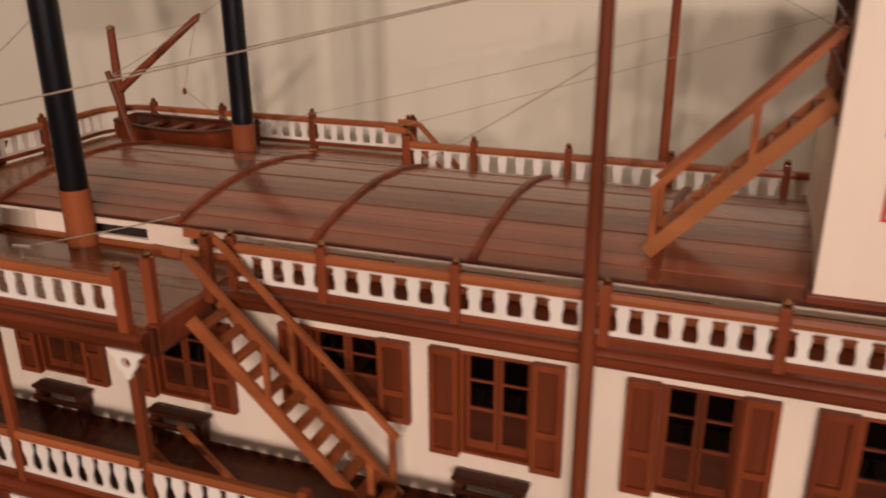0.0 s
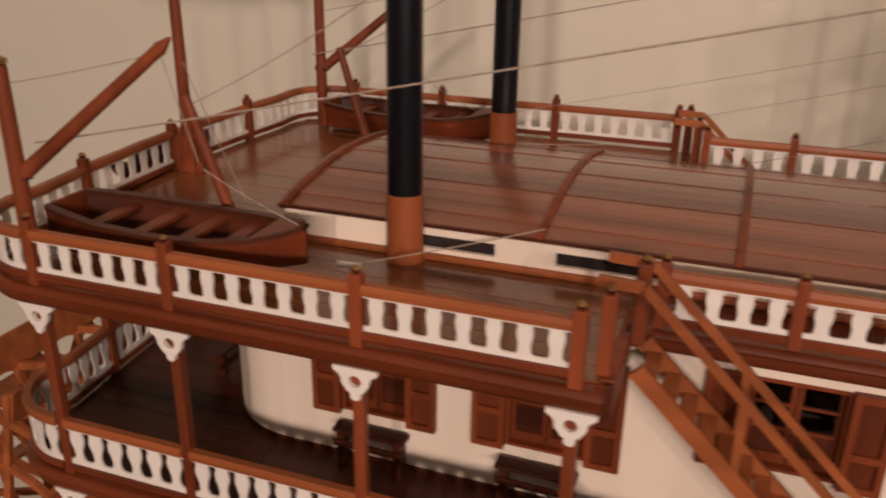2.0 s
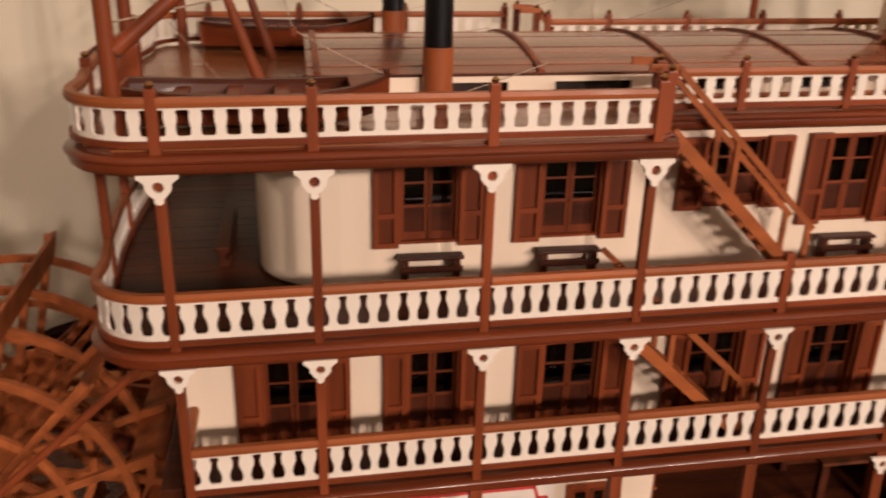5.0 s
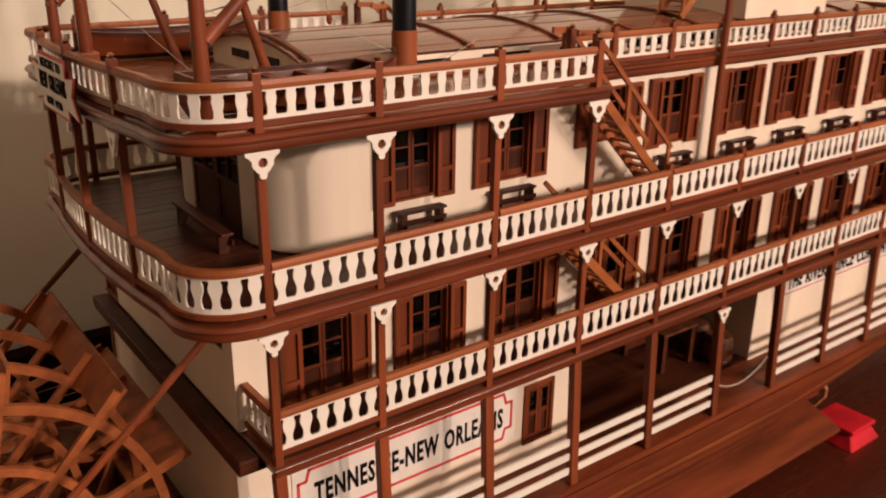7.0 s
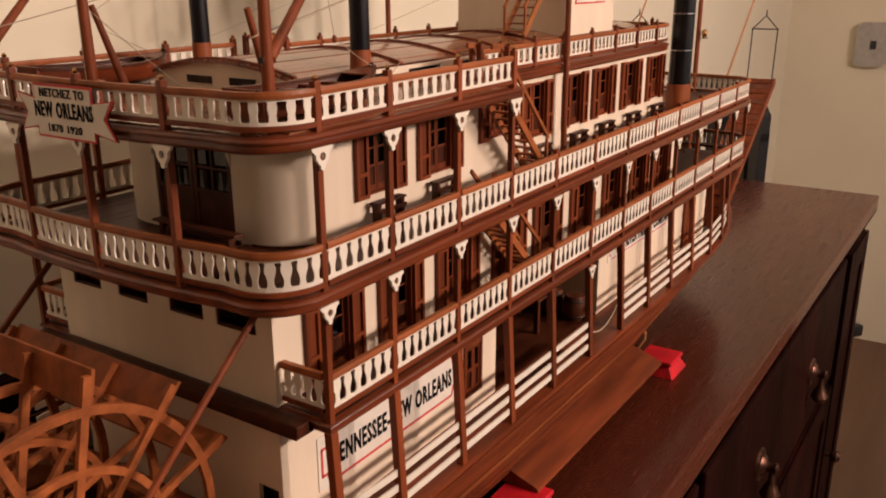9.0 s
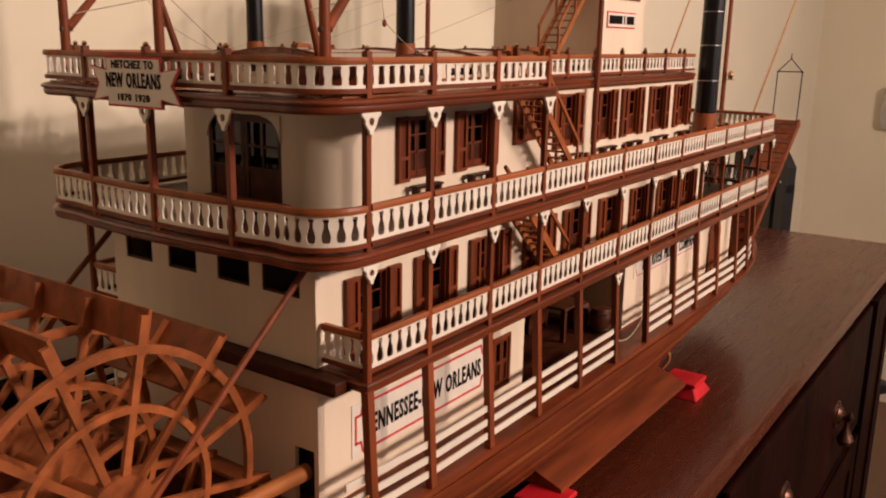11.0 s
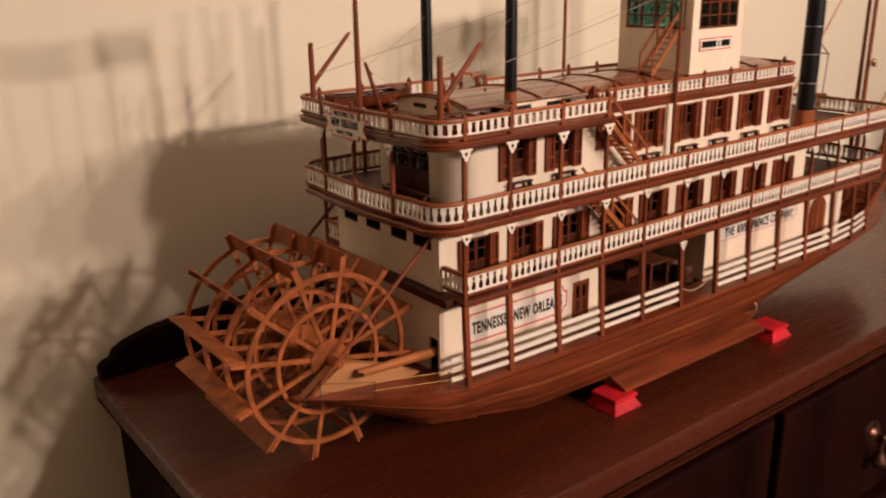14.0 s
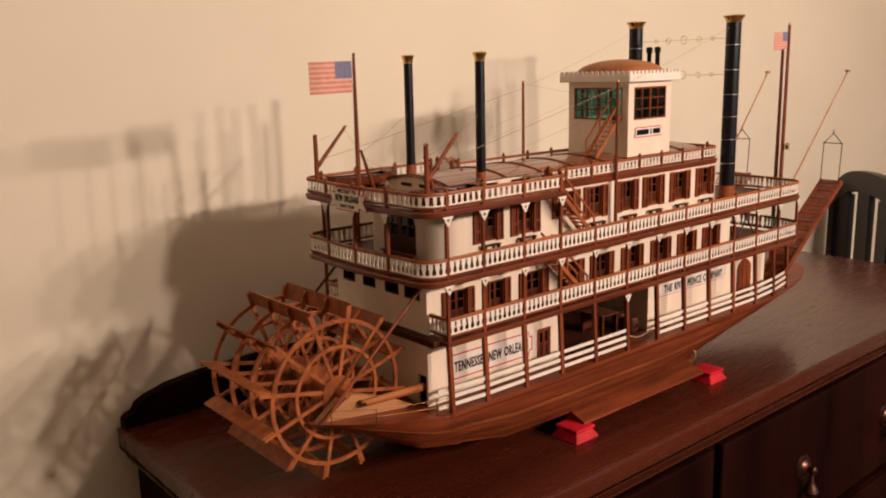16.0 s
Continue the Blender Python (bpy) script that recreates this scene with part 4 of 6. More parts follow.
# second storey
cab2 = new("lower_cabin")
cab2.parent = boat
tagged(cab2, "cream painted cabin of the lower gallery with vents at the stern")
bm = bmesh.new()
pierced(bm, -0.004, 0.590, Y2, Y2 + 0.003, LOW - 0.0002, 0.2285, [glazed_hole(q) for q in L2W])
part("side_wall", bm, WHITE, cab2)
bm = bmesh.new()
box(bm, -0.004, 0.590, -Y2 - 0.003, -Y2, LOW, 0.2285)
part("side_wall", bm, WHITE, cab2)
bm = bmesh.new()
vents = [(-0.083, -0.052), (-0.041, -0.012), (0.008, 0.036), (0.053, 0.081)]
pierced(bm, Y2 + 0.003, -Y2 - 0.003, -0.004, -0.001, LOW, 0.2285, [(a, b, 0.2035, 0.2215) for a, b in vents], True)
part("aft_wall", bm, WHITE, cab2)
for a, b in vents:
    bm = bmesh.new()
    for q in ((a, a + 0.0015, 0.2035, 0.2215), (b - 0.0015, b, 0.2035, 0.2215), (a, b, 0.2035, 0.205), (a, b, 0.220, 0.2215)):
        box(bm, -0.0034, -0.0014, *q)
    vent = part("vent_frame", bm, WOOD_DARK, cab2)
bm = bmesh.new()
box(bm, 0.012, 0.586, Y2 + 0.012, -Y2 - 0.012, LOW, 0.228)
part("shade_block", bm, INNER_SHADE, cab2)
bm = bmesh.new()
box(bm, 0.587, 0.590, Y2 + 0.003, -Y2 - 0.003, LOW, 0.2285)
part("front_wall", bm, WHITE, cab2)
for q in L2W:
    window(*q, Y2)

# main-deck house
DOOR_X = 0.629
cab1 = new("main_deck_house")
cab1.parent = boat
tagged(cab1, "cream painted main-deck house with signs, open bay amidships")
bm = bmesh.new()
pierced(bm, -0.008, 0.206, Y1, Y1 + 0.003, MAIN, 0.1595, [(0.163, 0.186, 0.100, 0.138)])
part("side_wall", bm, WHITE, cab1)
bm = bmesh.new()
pierced(bm, 0.384, 0.690, Y1, Y1 + 0.003, MAIN, 0.1595, [(DOOR_X - 0.020, DOOR_X + 0.020, MAIN + 0.001, 0.1555)])
part("side_wall", bm, WHITE, cab1)
for xa, xb in ((-0.008, 0.206), (0.384, 0.690)):
    bm = bmesh.new()
    box(bm, xa, xb, -Y1 - 0.003, -Y1, MAIN, 0.1595)
    part("side_wall", bm, WHITE, cab1)
bm = bmesh.new()
pierced(bm, Y1 + 0.003, -Y1 - 0.003, -0.0075, -0.0045, MAIN, 0.1595, [(a, b, MAIN, 0.122) for a, b in ((-0.0960, -0.0800), (0.0800, 0.0960))], True)
part("aft_wall", bm, WHITE, cab1)
for x in (0.203, 0.384, 0.687):
    bm = bmesh.new()
    box(bm, x, x + 0.003, Y1 + 0.003, -Y1 - 0.003, MAIN, 0.1595)
    part("cross_wall", bm, WHITE if x != 0.203 else WOOD_DARK, cab1)
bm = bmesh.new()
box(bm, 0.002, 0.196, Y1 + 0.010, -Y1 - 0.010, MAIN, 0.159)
part("shade_block", bm, INNER_SHADE, cab1)
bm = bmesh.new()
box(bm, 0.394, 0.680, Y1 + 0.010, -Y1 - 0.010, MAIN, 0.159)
part("shade_block", bm, INNER_SHADE, cab1)
bm = bmesh.new()
box(bm, -0.013, 0.0, Y1 - 0.018, -Y1 + 0.018, 0.1597, 0.1608)
part("aft_ledge", bm, WOOD_DARK, cab1)
bm = bmesh.new()
box(bm, -0.0135, -0.0045, Y1 - 0.0195, -Y1 + 0.0195, 0.161, 0.1675, 0.001)
part("ledge_moulding", bm, WOOD_DARK, cab1, "dark varnished band across the stern")
# small shuttered window
sw = new("small_window")
sw.parent = boat
tagged(sw, "small mahogany window with a panelled shutter")
WX0, WX1, WZ0, WZ1 = 0.163, 0.186, 0.100, 0.138
for nm, q in (("jamb", (WX0, WX0 + 0.0026, WZ0, WZ1)), ("jamb", (WX1 - 0.0026, WX1, WZ0, WZ1)), ("sill", (WX0 + 0.0026, WX1 - 0.0026, WZ0, WZ0 + 0.0026)), ("head", (WX0 + 0.0026, WX1 - 0.0026, WZ1 - 0.0026, WZ1))):
    bm = bmesh.new()
    box(bm, q[0], q[1], Y1 - 0.0014, Y1 + 0.0024, q[2], q[3], 0.0003)
    part(nm, bm, SHUTTER, sw)
for xa, xb in ((WX0 + 0.0028, 0.1748), (0.1752, WX1 - 0.0028)):
    bm = bmesh.new()
    zm = (WZ0 + WZ1) / 2
    for q in ((xa, xa + 0.0018, WZ0 + 0.0028, WZ1 - 0.0028), (xb - 0.0018, xb, WZ0 + 0.0028, WZ1 - 0.0028), (xa + 0.0018, xb - 0.0018, WZ0 + 0.0028, WZ0 + 0.005), (xa + 0.0018, xb - 0.0018, WZ1 - 0.005, WZ1 - 0.0028), (xa + 0.0018, xb - 0.0018, zm - 0.0011, zm + 0.0011)):
        box(bm, q[0], q[1], Y1 - 0.0004, Y1 + 0.0014, q[2], q[3])
    leaf = part("leaf", bm, CASEMENT, sw)
    bm = bmesh.new()
    box(bm, xa + 0.0018, xb - 0.0018, Y1 + 0.0008, Y1 + 0.0014, WZ0 + 0.005, zm - 0.0011)
    part("panel", bm, WOOD_DARK, leaf)
    bm = bmesh.new()
    box(bm, xa + 0.0018, xb - 0.0018, Y1 + 0.0009, Y1 + 0.0012, zm + 0.0011, WZ1 - 0.005)
    part("pane", bm, PANE, leaf, "dark glass pane")
# arched door
bm = bmesh.new()
arch = [(DOOR_X - 0.020, MAIN + 0.001), (DOOR_X + 0.020, MAIN + 0.001), (DOOR_X + 0.020, 0.130)] + [(DOOR_X + 0.020 * math.cos(radians(a)), 0.130 + 0.019 * math.sin(radians(a))) for a in range(15, 180, 15)] + [(DOOR_X - 0.020, 0.130)]
extrude(bm, [(x, Y1 - 0.0010, z) for x, z in arch], (0, 0.003, 0))
ad = part("arched_door", bm, WOOD_Z, boat, "arched mahogany plank door")
for dx in (-0.0128, 0.0, 0.0128):
    bm = bmesh.new()
    box(bm, DOOR_X + dx - 0.0055, DOOR_X + dx + 0.0055, Y1 - 0.0020, Y1 - 0.0011, MAIN + 0.004, 0.144 if dx == 0 else 0.138)
    part("plank", bm, WOOD_Z, ad)
# white boards that fill the corners over the arch
for s in (-1, 1):
    bm = bmesh.new()
    fill = [(DOOR_X + s * 0.0202, 0.131)] + [(DOOR_X + s * 0.0203 * math.cos(radians(a)), 0.130 + 0.0193 * math.sin(radians(a))) for a in (15, 30, 45, 60, 75, 90)] + [(DOOR_X, 0.1555), (DOOR_X + s * 0.0202, 0.1555)]
    extrude(bm, [(x, Y1 + 0.0002, z) for x, z in fill], (0, 0.0026, 0))
    part("arch_infill", bm, WHITE, cab1)

# roof of the upper cabin -------------------------------------------------
RX0, RX1, RY, RZ0, RZ1 = 0.054, 0.556, 0.060, 0.3205, 0.3280


def roof_z(y):
    return RZ0 + (RZ1 - RZ0) * (1 - (y / RY) ** 2)


roof = new("skylight_roof")
roof.parent = boat
tagged(roof, "low arched planked roof with slotted white sides")
slots = [(0.0995 + 0.0545 * k, 0.1335 + 0.0545 * k) for k in range(8)]
for s in (-1, 1):
    bm = bmesh.new()
    pierced(bm, RX0 + 0.002, RX1, s * RY - 0.002, s * RY, TOP, RZ0 - 0.0005, [(a, b, 0.3130, 0.3176) for a, b in slots])
    part("side", bm, WHITE, roof)
    bm = bmesh.new()
    box(bm, RX0 + 0.005, RX1, min(s * (RY - 0.005), s * (RY - 0.003)), max(s * (RY - 0.005), s * (RY - 0.003)), TOP, RZ0 - 0.001)
    part("slot_backing", bm, INNER_SHADE, roof)
    bm = bmesh.new()
    a, b = sorted((s * (RY + 0.0002), s * (RY + 0.0012)))
    box(bm, RX0 - 0.002, RX1, a, b, RZ0 - 0.0008, RZ0 + 0.0006)
    part("eave", bm, WOOD_DARK, roof)
    bm = bmesh.new()
    a, b = sorted((s * (RY + 0.0002), s * (RY + 0.004)))
    box(bm, RX0 - 0.002, RX1, a, b, TOP + 0.0002, TOP + 0.0024, 0.0006)
    part("base_trim", bm, CAP, roof)
for xe, sgn in ((RX0, -1), (RX1, 1)):
    bm = bmesh.new()
    N = 12
    pts = [(xe, -RY, TOP)] + [(xe, RY, TOP)] + [(xe, RY - 2 * RY * k / N, roof_z(RY - 2 * RY * k / N) - 0.001) for k in range(N + 1)]
    extrude(bm, pts, (0.002, 0, 0))
    part("end_wall", bm, WHITE, roof)
# dark plates laid on the end wall in place of shaded openings
for ya in (-0.030, 0.008):
    bm = bmesh.new()
    box(bm, RX0 - 0.0008, RX0 - 0.0002, ya, ya + 0.022, 0.3155, 0.3195)
    part("slot", bm, INNER_SHADE, roof)
N = 15
for k in range(N):
    ya, yb = -RY + 2 * RY * k / N + 0.00028, -RY + 2 * RY * (k + 1) / N - 0.00028
    bm = bmesh.new()
    lift = 0.0003 * ((k * 5) % 3) / 2
    extrude(bm, [(RX0 - 0.003, ya, roof_z(ya) - 0.001), (RX0 - 0.003, yb, roof_z(yb) - 0.001), (RX0 - 0.003, yb, roof_z(yb) + 0.0006 + lift), (RX0 - 0.003, ya, roof_z(ya) + 0.0006 + lift)], (RX1 - RX0 + 0.006, 0, 0))
    part("plank", bm, ROOFWOOD, roof)
for x in (0.055, 0.148, 0.2095, 0.271, 0.3325, 0.51):
    bm = bmesh.new()
    M = 14
    ys = [-RY - 0.001 + 2 * (RY + 0.001) * k / M for k in range(M + 1)]
    rows = []
    for yy in ys:
        z = roof_z(max(-RY, min(RY, yy)))
        rows.append([bm.verts.new((x + dx, yy, z + dz)) for dx, dz in ((-0.0014, 0.0006), (0.0014, 0.0006), (0.0012, 0.0021), (-0.0012, 0.0021))])
    for r, t in zip(rows, rows[1:]):
        for i in range(4):
            bm.faces.new((r[i], r[(i + 1) % 4], t[(i + 1) % 4], t[i]))
    bm.faces.new(rows[0]), bm.faces.new(rows[-1])
    part("rib", bm, WOOD, roof, "thin arched batten")

# pilot house ---------------------------------------------------------------
PX0, PX1, PY, PZ0, PZ1 = 0.380, 0.476, 0.0585, 0.3215, 0.424
pilot = new("pilot_house")
pilot.parent = boat
tagged(pilot, "tall white pilot house with teal windows, scalloped cornice and domed roof")
for s in (-1, 1):
    bm = bmesh.new()
    ya, yb = sorted((s * (PY - 0.003), s * PY))
    pierced(bm, PX0, PX1, ya, yb, PZ0, PZ1, [(PX0 + 0.012, PX1 - 0.012, 0.373, 0.4165)])
    part("side_wall", bm, WHITE, pilot)
for xa in (PX0, PX1 - 0.003):
    bm = bmesh.new()
    for ya, yb, za, zb in ((-PY + 0.003, -0.047, PZ0, PZ1), (0.047, PY - 0.003, PZ0, PZ1), (-0.047, 0.047, PZ0, 0.373), (-0.047, 0.047, 0.4165, PZ1)):
        box(bm, xa, xa + 0.003, ya, yb, za, zb)
    part("end_wall", bm, WHITE, pilot)
bm = bmesh.new()
box(bm, PX0 - 0.002, PX1 + 0.002, -PY - 0.002, PY + 0.002, PZ0 - 0.001, PZ0 + 0.0022, 0.0006)
part("base_trim", bm, WOOD, pilot)


def pilot_window(axis, at, lo, hi, panes):
    z0, z1 = 0.373, 0.4165
    bars = [(lo, lo + 0.0022, z0, z1), (hi - 0.0022, hi, z0, z1), (lo, hi, z0, z0 + 0.0022), (lo, hi, z1 - 0.0022, z1)]
    for k in range(1, panes):
        c = lo + (hi - lo) * k / panes
        t = 0.0016 if panes == 4 and k == 2 else 0.0007
        bars.append((c - t, c + t, z0, z1))
    for f in (0.33, 0.66):
        c = z0 + (z1 - z0) * f
        bars.append((lo, hi, c - 0.0006, c + 0.0006))
    bm = bmesh.new()
    for k, (a, b, c, d) in enumerate(bars):
        e = 0.0002 * (k % 3)
        if axis == "y":
            box(bm, a, b, at - 0.0016 - e, at + 0.0016 + e, c, d)
        else:
            box(bm, at - 0.0016 - e, at + 0.0016 + e, a, b, c, d)
    part("window_muntins", bm, WOOD, pilot, "brown muntins of a glazed window")
    bm = bmesh.new()
    if axis == "y":
        box(bm, lo + 0.001, hi - 0.001, at - 0.0003, at + 0.0003, z0 + 0.001, z1 - 0.001)
    else:
        box(bm, at - 0.0003, at + 0.0003, lo + 0.001, hi - 0.001, z0 + 0.001, z1 - 0.001)
    p = part("pane", bm, TEAL, pilot, "teal film pane")
    p.visible_shadow = False


for s in (-1, 1):
    pilot_window("y", s * (PY - 0.0015), PX0 + 0.012, PX1 - 0.012, 4)
pilot_window("x", PX0 + 0.0015, -0.047, 0.047, 4)
pilot_window("x", PX1 - 0.0015, -0.047, 0.047, 4)
bm = bmesh.new()
box(bm, PX0 - 0.010, PX1 + 0.010, -PY - 0.010, PY + 0.010, PZ1, PZ1 + 0.010, 0.0012)
part("cornice", bm, WHITE_FRET, pilot)
for s in range(4):
    bm = bmesh.new()
    L = (PX1 - PX0 + 0.020) if s % 2 == 0 else (2 * PY + 0.020)
    n = 14
    prof = [(-L / 2, 0), (L / 2, 0)]
    for k in range(n - 1, -1, -1):
        c, h = -L / 2 + L * (k + 0.5) / n, L / n * 0.36
        prof += [(c + h, 0.0010), (c + h, 0.003), (c + h * 0.55, 0.0055), (c - h * 0.55, 0.0055), (c - h, 0.003), (c - h, 0.0010)]
    if s % 2 == 0:
        yy = (-PY - 0.0095) if s == 0 else (PY + 0.0080)
        extrude(bm, [((PX0 + PX1) / 2 + u, yy, PZ1 + 0.0095 + v) for u, v in prof], (0, 0.0015, 0))
    else:
        xx = (PX0 - 0.0095) if s == 1 else (PX1 + 0.0080)
        extrude(bm, [(xx, u, PZ1 + 0.0095 + v) for u, v in prof], (0.0015, 0, 0))
    part("scalloped_crest", bm, WHITE_FRET, pilot)
bm = bmesh.new()
cx = (PX0 + PX1) / 2
rows = []
for i in range(9):
    t = i / 8
    rr = math.cos(t * math.pi / 2)
    ring = []
    for k in range(24):
        a = k * math.tau / 24
        c, d = math.cos(a), math.sin(a)
        q = (abs(c) ** 4 + abs(d) ** 4) ** -0.25
        ring.append(bm.verts.new((cx + 0.050 * rr * q * c, 0.060 * rr * q * d, PZ1 + 0.010 + 0.020 * math.sin(t * math.pi / 2) + 1e-5 * i)))
    rows.append(ring)
for r, t in zip(rows, rows[1:]):
    for k in range(24):
        bm.faces.new((r[k], r[(k + 1) % 24], t[(k + 1) % 24], t[k]))
part("dome", bm, ORANGE, pilot, "low domed wooden roof", smooth=True)

# stacks -------------------------------------------------------------------------


def stack(x, y, z0, zc, z1, r, collar, ringz=()):
    st = new("smokestack")
    st.parent = boat
    tagged(st, "black smokestack with a brass crown and a wooden collar")
    bm = bmesh.new()
    rod(bm, (x, y, z0 - 0.001), (x, y, zc), collar, collar * 0.98, 20)
    part("collar", bm, COLLAR, st, "reddish wooden collar", smooth=True)
    bm = bmesh.new()
    rod(bm, (x, y, zc), (x, y, z1), r, r * 0.97, 20)
    tube = part("tube", bm, BLACK, st, smooth=True)
    bm = bmesh.new()
    lathe(bm, (x, y, z1), ((r * 0.98, -0.001), (r * 1.02, 0.001), (r * 1.10, 0.004), (r * 1.35, 0.0065), (r * 1.42, 0.0082), (r * 1.20, 0.0095), (r * 0.9, 0.0096)), 20)
    part("crown", bm, BRASS, st, "flared brass crown", smooth=True)
    for z in ringz:
        bm = bmesh.new()
        lathe(bm, (x, y, z), ((r * 0.99, -0.0005), (r * 1.03, -0.0003), (r * 1.03, 0.0003), (r * 0.99, 0.0005)), 20)
        part("hoop", bm, STEEL, st, "thin pale metal hoop", smooth=True)
    return st


for s in (-1, 1):
    stack(0.103 if s < 0 else 0.100, -0.066 if s < 0 else 0.0735, TOP, 0.333, 0.457, 0.0059, 0.0064)
    stack(0.576, s * 0.095, MID, 0.267, 0.502, 0.0118, 0.0132, (0.30, 0.335, 0.368, 0.40, 0.435, 0.470))

# paddle wheel ---------------------------------------------------------------------
WX, WZ, WR = -0.1080, 0.1255, 0.0775
wheel = new("paddle_wheel")
wheel.parent = boat
tagged(wheel, "large reddish wooden stern paddle wheel with four spoked rims")


def ring_band(bm, y, r, w, d):
    n = 48
    rows = []
    for k in range(n):
        a = k * math.tau / n
        c, s_ = math.cos(a), math.sin(a)
        rows.append([bm.verts.new((WX + rr * c, yy, WZ + rr * s_)) for rr, yy in ((r - w, y - d), (r, y - d), (r, y + d), (r - w, y + d))])
    for k in range(n):
        p, q = rows[k], rows[(k + 1) % n]
        for i in range(4):
            bm.faces.new((p[i], p[(i + 1) % 4], q[(i + 1) % 4], q[i]))


def arm_y(x):
    """The outer edge of the arm beside the wheel."""
    return 0.1345 - 3.1 * min(0, x + 0.01) ** 2


RIMS = (-0.071, -0.0237, 0.0237, 0.071)
PH = 18
for y in RIMS:
    for r, w in ((WR, 0.0042), (0.0500, 0.0036)):
        bm = bmesh.new()
        ring_band(bm, y, r, w, 0.0016)
        part("rim", bm, WHEELWOOD, wheel, smooth=True)
    bm = bmesh.new()
    lathe(bm, (WX, y, WZ), ((0.018, -0.0022), (0.0185, 0), (0.018, 0.0022)), 20, "y")
    part("hub", bm, WHEELWOOD, wheel, smooth=True)
    for k in range(12):
        a = radians(PH + 30 * k)
        bm = bmesh.new()
        c, s_ = math.cos(a), math.sin(a)
        m = Matrix.Translation((WX, y, WZ)) @ Matrix(((c, 0, -s_, 0), (0, 1, 0, 0), (s_, 0, c, 0), (0, 0, 0, 1)))
        box(bm, 0.012, 0.0905, -0.0014 + 0.0001 * (k % 2), 0.0014 + 0.0001 * (k % 2), -0.0019, 0.0019, m=m)
        part("spoke", bm, WHEELWOOD, wheel)
for k in range(12):
    a = radians(PH + 30 * k)
    c, s_ = math.cos(a), math.sin(a)
    m = Matrix.Translation((WX, 0, WZ)) @ Matrix(((c, 0, -s_, 0), (0, 1, 0, 0), (s_, 0, c, 0), (0, 0, 0, 1)))
    bm = bmesh.new()
    box(bm, 0.0760, 0.0930, -0.0715, 0.0715, -0.0038, -0.0020, m=m)
    part("paddle_board", bm, WHEELWOOD, wheel, "wide thin float board")
bm = bmesh.new()
rod(bm, (WX, -0.089, WZ), (WX, 0.089, WZ), 0.005, n=12)
part("axle", bm, WHEELWOOD, wheel, smooth=True)
for s in (-1, 1):
    gear = new("wheel_gear")
    gear.parent = boat
    tagged(gear, "pale wooden bearing timber and pitman arm beside the wheel")
    bm = bmesh.new()
    extrude(bm, [(-0.142, s * 0.0775, 0.1040), (-0.090, s * 0.0775, 0.0975), (-0.030, s * 0.0775, 0.0900), (-0.022, s * 0.0775, 0.092), (-0.050, s * 0.0775, 0.107), (-0.085, s * 0.0775, 0.1195), (-0.098, s * 0.0775, 0.1235), (-0.115, s * 0.0775, 0.1235), (-0.127, s * 0.0775, 0.1145)], (0, s * 0.0085, 0))
    part("bearing_timber", bm, PALE, gear)
    bm = bmesh.new()
    rod(bm, (-0.092, s * 0.0925, 0.1135), (-0.007, s * 0.0885, 0.1085), 0.0036, 0.0050, 10)
    part("pitman_arm", bm, ORANGE, gear, smooth=True)
    bm = bmesh.new()
    lathe(bm, (-0.090, s * 0.0915, 0.1136), ((0.0018, -0.007), (0.0022, 0), (0.0018, 0.006)), 10, "y")
    part("pin", bm, IRON, gear, smooth=True)
    bm = bmesh.new()
    rod(bm, (-0.138, s * 0.0895, 0.1035), (-0.001, s * 0.0905, 0.226), 0.0018, n=8)
    part("strut", bm, WOOD_Z, boat, "slender diagonal stay", smooth=True)
    bm = bmesh.new()
    rod(bm, (-0.141, s * 0.0880, 0.1035), (-0.108, s * 0.0880, 0.124), 0.0016, n=8)
    part("brace", bm, WOOD_DARK, boat, "short dark brace on the arm", smooth=True)
    # thin brass handrail on the arm
    for x in (-0.128, -0.088, -0.022):
        bm = bmesh.new()
        yy = arm_y(x)
        rod(bm, (x, s * yy, 0.0875 - x * 0.11), (x, s * yy, 0.107 - x * 0.07), 0.0005, n=5)
        part("handrail_post", bm, IRON, boat)
    for dz in (0.0, -0.008):
        bm = bmesh.new()
        pts = [(x, s * arm_y(x), 0.1065 - x * 0.07 + dz) for x in (-0.128, -0.088, -0.022, 0.0)]
        tube(bm, pts, 0.0003)
        part("handrail", bm, OLD_BRASS, boat)


